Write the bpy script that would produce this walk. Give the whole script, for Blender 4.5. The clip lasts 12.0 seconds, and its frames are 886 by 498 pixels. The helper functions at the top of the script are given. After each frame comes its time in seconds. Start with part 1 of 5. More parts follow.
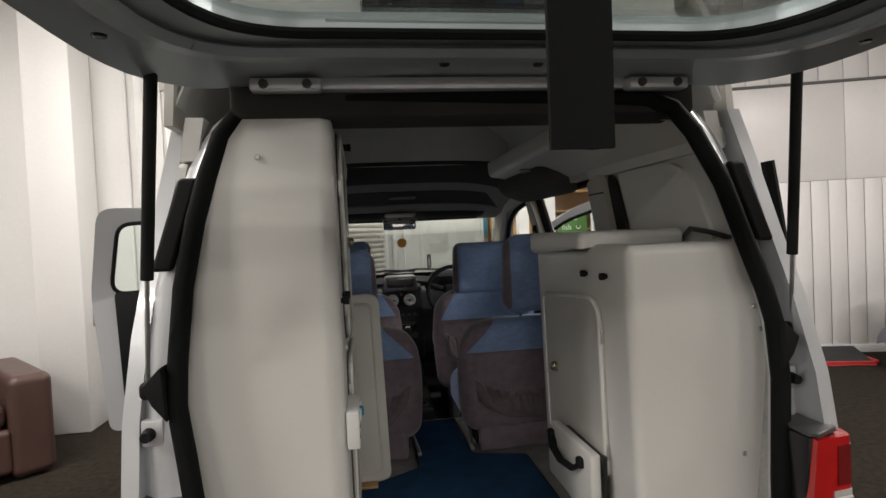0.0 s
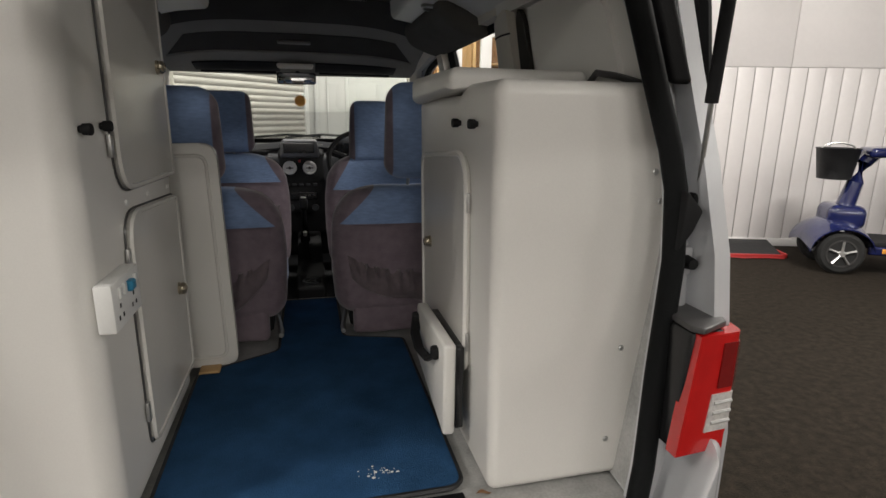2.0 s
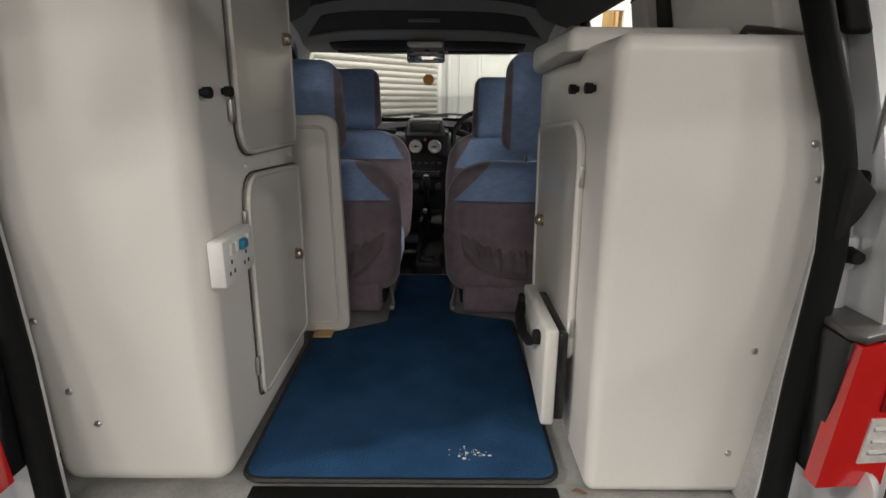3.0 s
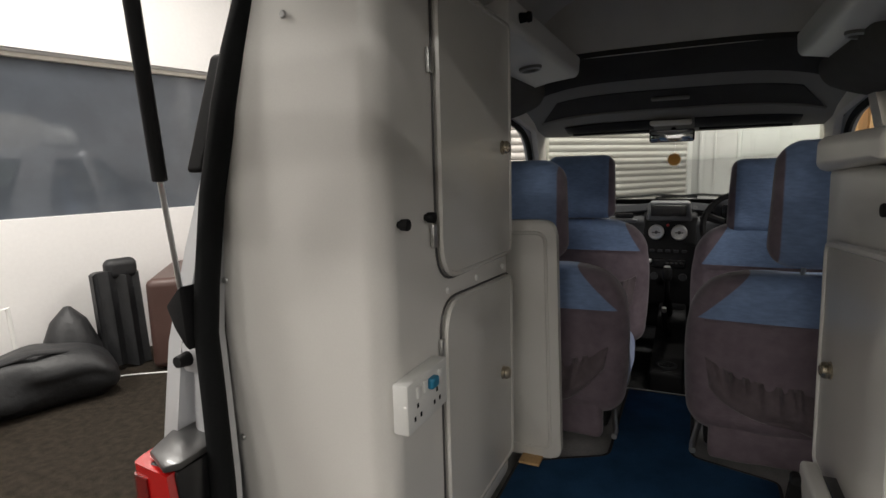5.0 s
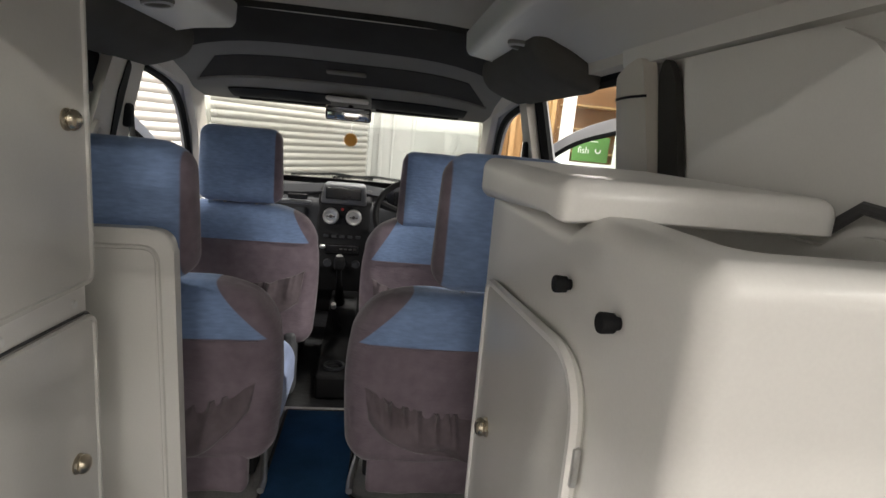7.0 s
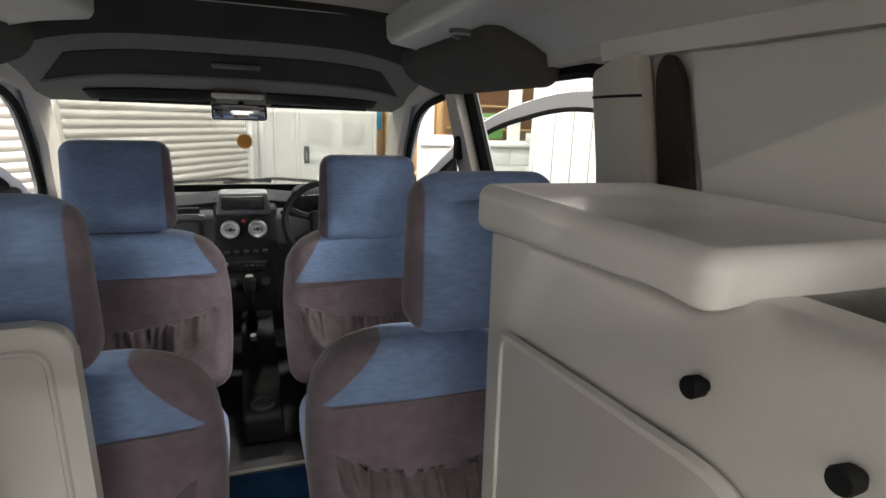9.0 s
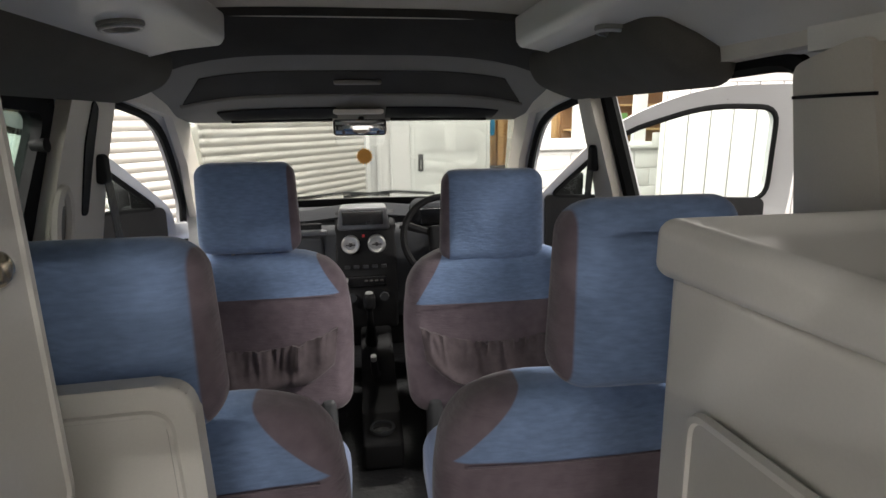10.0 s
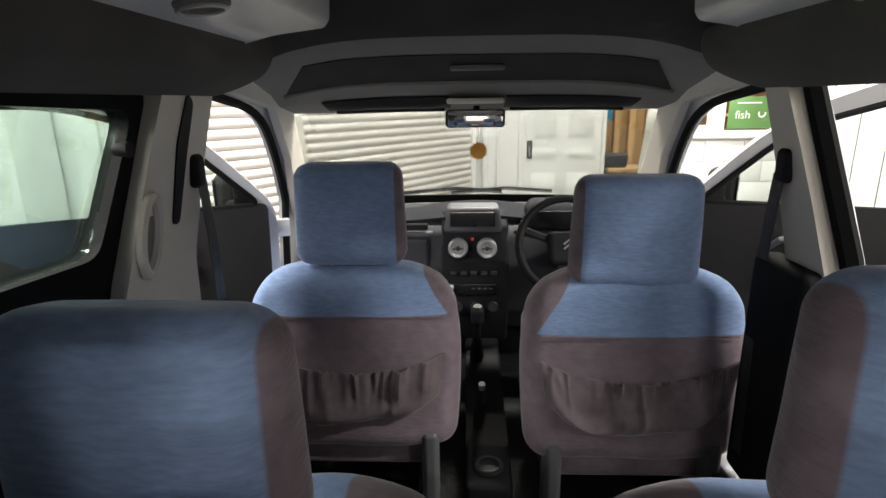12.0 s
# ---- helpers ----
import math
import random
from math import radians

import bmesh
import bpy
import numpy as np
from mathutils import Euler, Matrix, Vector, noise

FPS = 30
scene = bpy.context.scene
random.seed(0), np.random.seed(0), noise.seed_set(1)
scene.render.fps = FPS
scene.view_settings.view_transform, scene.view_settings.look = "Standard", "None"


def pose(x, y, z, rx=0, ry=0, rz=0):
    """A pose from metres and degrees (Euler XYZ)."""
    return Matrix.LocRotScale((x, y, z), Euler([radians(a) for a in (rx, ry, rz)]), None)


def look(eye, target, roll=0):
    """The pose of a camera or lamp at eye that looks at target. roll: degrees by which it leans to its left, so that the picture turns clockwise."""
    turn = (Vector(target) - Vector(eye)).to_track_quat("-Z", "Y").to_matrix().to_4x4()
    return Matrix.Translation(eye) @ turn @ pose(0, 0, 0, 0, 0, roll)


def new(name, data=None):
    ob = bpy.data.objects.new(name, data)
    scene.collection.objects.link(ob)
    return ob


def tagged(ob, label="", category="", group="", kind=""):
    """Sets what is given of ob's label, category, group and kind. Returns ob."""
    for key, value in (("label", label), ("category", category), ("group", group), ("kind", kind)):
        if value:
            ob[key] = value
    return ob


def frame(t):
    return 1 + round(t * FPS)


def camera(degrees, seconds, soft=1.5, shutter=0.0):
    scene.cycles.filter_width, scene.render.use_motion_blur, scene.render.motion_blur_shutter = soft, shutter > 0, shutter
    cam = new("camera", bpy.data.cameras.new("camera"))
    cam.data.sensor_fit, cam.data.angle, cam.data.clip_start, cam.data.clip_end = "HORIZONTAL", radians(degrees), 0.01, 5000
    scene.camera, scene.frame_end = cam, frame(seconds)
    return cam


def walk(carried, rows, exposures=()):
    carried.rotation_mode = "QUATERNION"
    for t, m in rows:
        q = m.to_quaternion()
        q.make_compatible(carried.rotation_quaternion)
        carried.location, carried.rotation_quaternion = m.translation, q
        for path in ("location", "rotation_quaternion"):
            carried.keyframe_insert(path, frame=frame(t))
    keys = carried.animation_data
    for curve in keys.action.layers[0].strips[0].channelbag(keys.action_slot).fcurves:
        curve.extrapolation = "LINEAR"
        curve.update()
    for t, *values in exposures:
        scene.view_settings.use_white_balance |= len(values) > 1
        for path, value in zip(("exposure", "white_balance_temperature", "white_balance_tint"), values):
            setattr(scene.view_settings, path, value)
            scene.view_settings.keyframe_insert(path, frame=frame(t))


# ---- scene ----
cam = camera(78.4, 12.0, shutter=0.0)
PATH = [
    (0, (-0.288, -0.989, 1.322), (0.01, 0.988, 1.269), -2.7),
    (0.5, (-0.211, -0.909, 1.327), (0.266, 1.029, 1.196), -2.5),
    (1, (-0.124, -0.834, 1.334), (0.419, 1.078, 1.11), -2.5),
    (1.5, (-0.037, -0.755, 1.278), (0.498, 1.143, 0.946), -0.7),
    (2, (0.021, -0.697, 1.206), (0.492, 1.187, 0.727), 0.8),
    (2.5, (0.076, -0.663, 1.166), (0.418, 1.22, 0.586), 1.7),
    (3, (0.08, -0.65, 1.169), (0.087, 1.277, 0.634), 0.5),
    (3.5, (0.101, -0.612, 1.178), (-0.339, 1.29, 0.742), -1.5),
    (5.5, (0.098, -0.343, 1.298), (-0.738, 1.452, 1.02), -1.5),
    (6, (0.123, -0.221, 1.316), (-0.493, 1.657, 1.011), 0.7),
    (6.5, (0.142, -0.132, 1.312), (-0.101, 1.823, 0.967), 3.8),
    (7, (0.135, -0.054, 1.339), (0.398, 1.887, 0.935), 5.5),
    (9, (0.0, 0.194, 1.403), (0.666, 2.022, 0.938), 2.0),
    (9.5, (-0.021, 0.269, 1.418), (0.526, 2.135, 0.951), 0.7),
    (10, (-0.016, 0.359, 1.427), (0.264, 2.284, 0.966), -0.7),
    (10.5, (-0.032, 0.451, 1.438), (0.0, 2.398, 0.984), -0.9),
    (11, (-0.042, 0.509, 1.435), (-0.116, 2.455, 0.978), -0.7),
    (11.5, (-0.055, 0.568, 1.439), (-0.136, 2.513, 0.98), -0.7),
    (12, (-0.064, 0.653, 1.463), (-0.139, 2.582, 0.94), -0.8),
]
walk(cam, [(t, look(eye, target, roll)) for t, eye, target, roll in PATH],
     exposures=[(0.0, 0.12), (0.5, 0.36), (1.0, 0.48), (2.5, 0.42), (3.0, 0.6), (3.5, 0.62), (5.5, 0.18), (6.0, 0.68), (6.5, 1.2), (7.0, 1.34), (9.0, 1.37), (10.5, 1.36), (12.0, 1.5)])

# ---- world and lamps ----
world = bpy.data.worlds.new("world")
scene.world = world
world.use_nodes = True
world.node_tree.nodes["Background"].inputs[0].default_value = (0.5, 0.52, 0.55, 1)
world.node_tree.nodes["Background"].inputs[1].default_value = 0.02
ROOM_H = 3.5
TUBES = [(-3.0, -4.3, 0.8), (3.0, -4.3, 0.8), (0.0, -5.4, 0.8), (-3.4, -0.8, 1.0), (3.3, 0.7, 1.15), (-2.3, 1.3, 1.0), (0.3, 3.2, 0.75), (1.0, 4.7, 0.36), (5.2, -2.4, 1.0), (2.3, 6.4, 0.45)]
TUBE_POWER = 72


# ---- materials ----
def nodes_of(name):
    m = bpy.data.materials.new(name)
    m.use_nodes = True
    return m, m.node_tree, m.node_tree.nodes["Principled BSDF"]


def noise_node(tree, scale, detail=4, stretch=(1, 1, 1), coord="Object"):
    tc = tree.nodes.new("ShaderNodeTexCoord")
    mp = tree.nodes.new("ShaderNodeMapping")
    mp.inputs["Scale"].default_value = stretch
    n = tree.nodes.new("ShaderNodeTexNoise")
    n.inputs["Scale"].default_value = scale
    n.inputs["Detail"].default_value = detail
    tree.links.new(tc.outputs[coord], mp.inputs[0])
    tree.links.new(mp.outputs[0], n.inputs["Vector"])
    return n


def mixed(tree, fac, a, b):
    mx = tree.nodes.new("ShaderNodeMix")
    mx.data_type = "RGBA"
    for i, v in ((0, fac), (6, a), (7, b)):
        if isinstance(v, (int, float)):
            mx.inputs[i].default_value = v
        elif isinstance(v, tuple):
            mx.inputs[i].default_value = (*v, 1)
        else:
            tree.links.new(v, mx.inputs[i])
    return mx.outputs[2]


def ramp(tree, src, lo, hi):
    r = tree.nodes.new("ShaderNodeMapRange")
    r.inputs[1].default_value, r.inputs[2].default_value = lo, hi
    tree.links.new(src, r.inputs[0])
    return r.outputs[0]


def bumped(tree, bsdf, src, strength, distance):
    b = tree.nodes.new("ShaderNodeBump")
    b.inputs["Strength"].default_value, b.inputs["Distance"].default_value = strength, distance
    tree.links.new(src, b.inputs["Height"])
    tree.links.new(b.outputs[0], bsdf.inputs["Normal"])


def surface(name, color, rough=0.5, metal=0.0, vary=0.12, big=3.0, fine=120.0, bump=0.15, dist=0.001, stretch=(1, 1, 1), spec=0.5, coat=0.0):
    """Plain surface with soft stains at a large scale and grain at a small one."""
    m, tree, bsdf = nodes_of(name)
    n1, n2 = noise_node(tree, big, 5, stretch), noise_node(tree, fine, 3, stretch)
    dark = tuple(c * (1 - vary) for c in color)
    light = tuple(min(1, c * (1 + vary * 0.6)) for c in color)
    c = mixed(tree, ramp(tree, n1.outputs[0], 0.3, 0.7), dark, light)
    c2 = mixed(tree, ramp(tree, n2.outputs[0], 0.35, 0.65), tuple(v * (1 - vary * 0.5) for v in color), light)
    tree.links.new(mixed(tree, 0.4, c, c2), bsdf.inputs["Base Color"])
    r = tree.nodes.new("ShaderNodeMapRange")
    r.inputs[3].default_value, r.inputs[4].default_value = max(0.02, rough - 0.08), min(1, rough + 0.08)
    tree.links.new(n1.outputs[0], r.inputs[0])
    tree.links.new(r.outputs[0], bsdf.inputs["Roughness"])
    bsdf.inputs["Metallic"].default_value = metal
    bsdf.inputs["Specular IOR Level"].default_value = spec
    bsdf.inputs["Coat Weight"].default_value = coat
    if bump:
        bumped(tree, bsdf, n2.outputs[0], bump, dist)
    return m


def pane_glass(name, tint=(1, 1, 1), gloss=0.6):
    """A thin pane: clear, with Fresnel gloss."""
    m = bpy.data.materials.new(name)
    m.use_nodes = True
    tree = m.node_tree
    tree.nodes.clear()
    out = tree.nodes.new("ShaderNodeOutputMaterial")
    clear, shine, mix, fr = (tree.nodes.new(k) for k in ("ShaderNodeBsdfTransparent", "ShaderNodeBsdfGlossy", "ShaderNodeMixShader", "ShaderNodeFresnel"))
    clear.inputs[0].default_value = (*tint, 1)
    shine.inputs["Roughness"].default_value = 0.02
    fr.inputs[0].default_value = 1.45
    mul = tree.nodes.new("ShaderNodeMath")
    mul.operation = "MULTIPLY"
    mul.inputs[1].default_value = gloss
    tree.links.new(fr.outputs[0], mul.inputs[0])
    tree.links.new(mul.outputs[0], mix.inputs[0])
    tree.links.new(clear.outputs[0], mix.inputs[1])
    tree.links.new(shine.outputs[0], mix.inputs[2])
    tree.links.new(mix.outputs[0], out.inputs[0])
    return m


def glowing(name, color, strength):
    m, tree, bsdf = nodes_of(name)
    bsdf.inputs["Base Color"].default_value = (*color, 1)
    bsdf.inputs["Emission Color"].default_value = (*color, 1)
    bsdf.inputs["Emission Strength"].default_value = strength
    return m


BLUE, MAUVE = (0.215, 0.305, 0.50), (0.185, 0.148, 0.172)


def velour_color(tree, color, streak):
    a, b = noise_node(tree, 1.0, 6, streak), noise_node(tree, 9, 4)
    c = mixed(tree, ramp(tree, a.outputs[0], 0.3, 0.7), tuple(v * 0.78 for v in color), tuple(v * 1.18 for v in color))
    c2 = mixed(tree, ramp(tree, b.outputs[0], 0.3, 0.7), tuple(v * 0.72 for v in color), tuple(v * 1.22 for v in color))
    return mixed(tree, 0.4, c, c2), a


def finish_velour(tree, bsdf, color, height):
    tree.links.new(color, bsdf.inputs["Base Color"])
    bsdf.inputs["Roughness"].default_value = 0.9
    bsdf.inputs["Specular IOR Level"].default_value = 0.15
    bsdf.inputs["Sheen Weight"].default_value = 0.35
    bsdf.inputs["Sheen Roughness"].default_value = 0.4
    bumped(tree, bsdf, height, 0.5, 0.004)


def plain_velour(name, color, streak):
    m, tree, bsdf = nodes_of(name)
    c, a = velour_color(tree, color, streak)
    finish_velour(tree, bsdf, c, a.outputs[0])
    return m


def two_tone(name, side, edge, zb, a, b):
    """Seat cover: blue above the seam height zb and away from the edge next to the aisle (at x = side * edge), mauve elsewhere."""
    m, tree, bsdf = nodes_of(name)
    cb, na = velour_color(tree, BLUE, (38, 38, 150))
    cm, nb = velour_color(tree, MAUVE, (30, 30, 34))
    tc = tree.nodes.new("ShaderNodeTexCoord")
    sep = tree.nodes.new("ShaderNodeSeparateXYZ")
    tree.links.new(tc.outputs["Object"], sep.inputs[0])

    def calc(op, p, q):
        n = tree.nodes.new("ShaderNodeMath")
        n.operation = op
        for i, v in enumerate((p, q)):
            if isinstance(v, (int, float)):
                n.inputs[i].default_value = v
            else:
                tree.links.new(v, n.inputs[i])
        return n.outputs[0]
    inward = calc("SUBTRACT", edge, calc("MULTIPLY", sep.outputs[0], side))
    up = calc("SUBTRACT", sep.outputs[2], zb)
    slant = calc("SUBTRACT", inward, calc("ADD", calc("MULTIPLY", up, b), a))
    mask = calc("MULTIPLY", ramp(tree, up, -0.002, 0.002), ramp(tree, slant, -0.002, 0.002))
    finish_velour(tree, bsdf, mixed(tree, mask, cm, cb), na.outputs[0])
    return m


M_GRP = surface("grey_moulding", (0.75, 0.735, 0.70), 0.32, vary=0.05, big=2.2, fine=260, bump=0.05, dist=0.0006, spec=0.5)
M_GRP_DOOR = surface("grey_moulding_gloss", (0.66, 0.645, 0.605), 0.22, vary=0.06, big=3, fine=260, bump=0.05, dist=0.0006)
M_TRIM = surface("grey_trim", (0.66, 0.62, 0.55), 0.6, vary=0.08, big=4, fine=300, bump=0.2, dist=0.0006)
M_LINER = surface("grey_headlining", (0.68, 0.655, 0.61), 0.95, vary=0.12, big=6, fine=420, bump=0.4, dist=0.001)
# Darker headlining grey: the cab roof's shade is put into the colour
M_HEAD = surface("shaded_grey_headlining", (0.22, 0.21, 0.19), 0.95, vary=0.1, big=6, fine=420, bump=0.35, dist=0.001)
M_DARKLINER = surface("charcoal_lining_and_recess_shade", (0.052, 0.050, 0.046), 0.97, vary=0.25, big=7, fine=380, bump=0.5, dist=0.0015, spec=0.2)
M_POD = surface("dark_grey_lining", (0.10, 0.095, 0.085), 0.97, vary=0.2, big=7, fine=380, bump=0.45, dist=0.0012, spec=0.2)
M_BLACK = surface("black_plastic", (0.014, 0.014, 0.015), 0.62, spec=0.15, vary=0.2, big=8, fine=300, bump=0.25, dist=0.0005)
M_RUBBER = surface("black_rubber", (0.008, 0.0085, 0.009), 0.75, spec=0.12, vary=0.25, big=9, fine=200, bump=0.3, dist=0.0008)
M_DASH = surface("dash_plastic", (0.035, 0.037, 0.041), 0.6, spec=0.3, vary=0.12, big=6, fine=350, bump=0.35, dist=0.0006)
M_DASHGREY = surface("dash_grey", (0.10, 0.103, 0.11), 0.5, vary=0.1, big=6, fine=350, bump=0.3, dist=0.0006)
M_PAINT = surface("silver_paint", (0.62, 0.63, 0.65), 0.3, metal=0.35, vary=0.06, big=2.5, fine=500, bump=0.03, dist=0.0003, coat=0.6)
M_PAINTIN = surface("blue_grey_inner_paint", (0.37, 0.41, 0.43), 0.35, metal=0.3, vary=0.12, big=3, fine=300, bump=0.06, dist=0.0005)
M_STEEL = surface("zinc_steel", (0.55, 0.55, 0.54), 0.35, metal=0.9, vary=0.15, big=12, fine=200, bump=0.1, dist=0.0004)
M_BRASS = surface("worn_nickel_brass", (0.50, 0.44, 0.34), 0.28, metal=0.9, vary=0.15, big=20, fine=200, bump=0.05, dist=0.0003)
M_CARPET = surface("blue_carpet", (0.029, 0.088, 0.195), 1.0, vary=0.42, big=11, fine=420, bump=0.9, dist=0.004, spec=0.1)
M_SILL = surface("scuffed_sill_metal", (0.42, 0.42, 0.41), 0.55, metal=0.2, vary=0.4, big=14, fine=160, bump=0.25, dist=0.001)
M_WHITE = surface("white_plastic", (0.78, 0.78, 0.76), 0.35, vary=0.05, big=6, fine=200, bump=0.03, dist=0.0003)
M_WALL = surface("white_wall_paint", (0.79, 0.775, 0.765), 0.45, vary=0.06, big=0.8, fine=40, bump=0.12, dist=0.002)
M_GLOSSWALL = surface("white_gloss_board", (0.84, 0.81, 0.805), 0.34, vary=0.04, big=0.9, fine=30, bump=0.08, dist=0.002)
M_GROOVE = surface("grey_joint", (0.16, 0.155, 0.15), 0.8, vary=0.2)
M_SHUTTER = surface("cream_shutter_steel", (0.56, 0.53, 0.495), 0.42, metal=0.1, vary=0.08, big=1.6, fine=60, bump=0.05, dist=0.001)
M_FLOOR = surface("brown_black_carpet", (0.027, 0.0215, 0.016), 1.0, vary=0.75, big=26, fine=150, bump=0.9, dist=0.006, spec=0.15)
M_LEATHER = surface("brown_leather", (0.075, 0.040, 0.033), 0.42, vary=0.25, big=5, fine=160, bump=0.35, dist=0.0015)
M_WOOD = surface("pale_timber", (0.52, 0.33, 0.15), 0.6, vary=0.25, big=2.5, fine=30, bump=0.2, stretch=(8, 8, 0.6))
M_DARKWOOD = surface("brown_timber", (0.26, 0.13, 0.055), 0.55, vary=0.3, big=2.5, fine=30, bump=0.2, stretch=(0.6, 8, 8))
M_RED = surface("red_lens", (0.55, 0.012, 0.012), 0.12, vary=0.12, big=25, fine=350, bump=0.2, dist=0.001, coat=0.8)
M_DARKRED = surface("dark_red_lens", (0.20, 0.010, 0.010), 0.12, vary=0.15, big=25, fine=350, bump=0.2, dist=0.001, coat=0.8)
M_CLEAR = surface("clear_lens", (0.62, 0.60, 0.58), 0.15, vary=0.3, big=60, fine=200, bump=0.6, dist=0.002, coat=0.8)
M_SMOKE = surface("grey_lamp_cap", (0.06, 0.058, 0.058), 0.35, vary=0.1, big=15, fine=200, bump=0.1, coat=0.1)
M_LAMPBLACK = surface("black_housing_and_gap_shade", (0.012, 0.012, 0.013), 0.25, vary=0.2, big=12)
M_GREEN = surface("green_sign", (0.11, 0.25, 0.07), 0.4, vary=0.08)
M_REDPL = surface("red_plastic", (0.45, 0.03, 0.03), 0.4, vary=0.15, big=10)
M_ORANGE = surface("orange_card", (0.85, 0.38, 0.05), 0.5, vary=0.12, big=20)
M_BLUEPL = surface("blue_plastic", (0.03, 0.22, 0.38), 0.35, vary=0.1)
M_NAVY = surface("navy_gloss_paint", (0.012, 0.018, 0.09), 0.2, vary=0.15, coat=0.8)
M_TYRE = surface("tyre_rubber", (0.022, 0.022, 0.022), 0.85, vary=0.25, big=12)
M_ALLOY = surface("silver_alloy", (0.68, 0.68, 0.67), 0.3, metal=0.7, vary=0.08)
M_NYLON = surface("black_nylon", (0.013, 0.0135, 0.015), 0.5, vary=0.4, big=9, fine=35, bump=0.5, dist=0.006)
M_DARKGLASS = surface("dark_window_glass", (0.075, 0.085, 0.10), 0.03, vary=0.3, big=1.2, fine=5, bump=0.0, spec=0.9)
M_GLASS = pane_glass("clear_glass", (0.93, 0.96, 0.94), 0.6)
M_TINT = pane_glass("green_tinted_glass", (0.945, 0.985, 0.965), 0.6)
M_SIDETINT = pane_glass("green_side_glass", (0.86, 0.97, 0.92), 0.6)
M_DASHTOP = surface("matt_dash_top", (0.03, 0.031, 0.034), 0.95, vary=0.12, big=6, fine=350, bump=0.3, dist=0.0006, spec=0.05)
M_MIRROR = surface("mirror_glass", (0.85, 0.86, 0.87), 0.02, metal=1.0, vary=0.0, bump=0)
M_POCKET = plain_velour("grey_mauve_velour", (0.135, 0.110, 0.120), (36, 36, 36))
M_MAUVEV = plain_velour("mauve_velour", MAUVE, (30, 30, 34))
M_PALEBLUE = plain_velour("light_blue_velour", (0.33, 0.40, 0.60), (10, 10, 60))
M_TUBE = glowing("lamp_tube", (1.0, 0.96, 0.90), 9.0)


# ---- mesh helpers ----
def part(name, bm, material, parent, label="", smooth=True):
    me = bpy.data.meshes.new(name)
    bmesh.ops.recalc_face_normals(bm, faces=bm.faces)
    bm.to_mesh(me)
    bm.free()
    if smooth:
        for p in me.polygons:
            p.use_smooth = True
        me.set_sharp_from_angle(angle=radians(38))
    for m in (material if isinstance(material, (list, tuple)) else [material]):
        me.materials.append(m)
    ob = new(name, me)
    if parent:
        ob.parent = parent
    if label:
        ob["label"] = label
    return ob


def thing(name, m, label, category, group="", kind=""):
    ob = new(name)
    ob.empty_display_size = 0.1
    ob.matrix_basis = m
    return tagged(ob, label, category, group, kind)


def single(name, bm, material, label, category, group="", kind=""):
    return tagged(part(name, bm, material, None), label, category, group, kind)


def block(lo, hi, bevel=0.0, seg=2, bm=None):
    """A box from corner to corner with bevelled edges."""
    own = bmesh.new()
    r = bmesh.ops.create_cube(own, size=1)
    for v in r["verts"]:
        v.co = Vector([(a + b) / 2 + c * (b - a) for a, b, c in zip(lo, hi, v.co)])
    if bevel:
        bmesh.ops.bevel(own, geom=own.edges[:], offset=bevel, segments=seg, profile=0.5, affect="EDGES")
    return merged(bm, own)


def merged(bm, own):
    if bm is None:
        return own
    me = bpy.data.meshes.new("t")
    own.to_mesh(me)
    own.free()
    bm.from_mesh(me)
    bpy.data.meshes.remove(me)
    return bm


def cushion(c, s, r, n=6, deform=None, bm=None, k=4):
    """A padded box: size s round the centre c, corner radius r, n flat divisions, optional deform of each local point."""
    own = bmesh.new()
    h = [v / 2 for v in s]
    r = min(r, *[v * 0.98 for v in h])
    axes = []
    for v in h:
        corner = [v - r + r * math.tan(radians(45) * i / k) for i in range(1, k + 1)]
        flat = [-(v - r) + 2 * (v - r) * i / n for i in range(n + 1)]
        if v - r > 0.03:
            flat = [flat[0], flat[0] + 0.005, *flat[1:-1], flat[-1] - 0.005, flat[-1]]
        axes.append([-q for q in reversed(corner)] + flat + corner)
    seen = {}

    def vert(p):
        key = tuple(round(q, 5) for q in p)
        if key not in seen:
            inner = Vector([max(-(a - r), min(a - r, q)) for a, q in zip(h, p)])
            d = Vector(p) - inner
            q = inner + (d.normalized() * r if d.length > 1e-9 else d)
            if deform:
                q = deform(q)
            seen[key] = own.verts.new(q + Vector(c))
        return seen[key]
    for ax in range(3):
        a, b = [i for i in range(3) if i != ax]
        for sgn in (-1, 1):
            for i in range(len(axes[a]) - 1):
                for j in range(len(axes[b]) - 1):
                    quad = []
                    for u, w in ((i, j), (i + 1, j), (i + 1, j + 1), (i, j + 1)):
                        p = [0, 0, 0]
                        p[ax], p[a], p[b] = sgn * h[ax], axes[a][u], axes[b][w]
                        quad.append(vert(p))
                    if len(set(quad)) == 4:
                        own.faces.new(quad)
    return merged(bm, own)


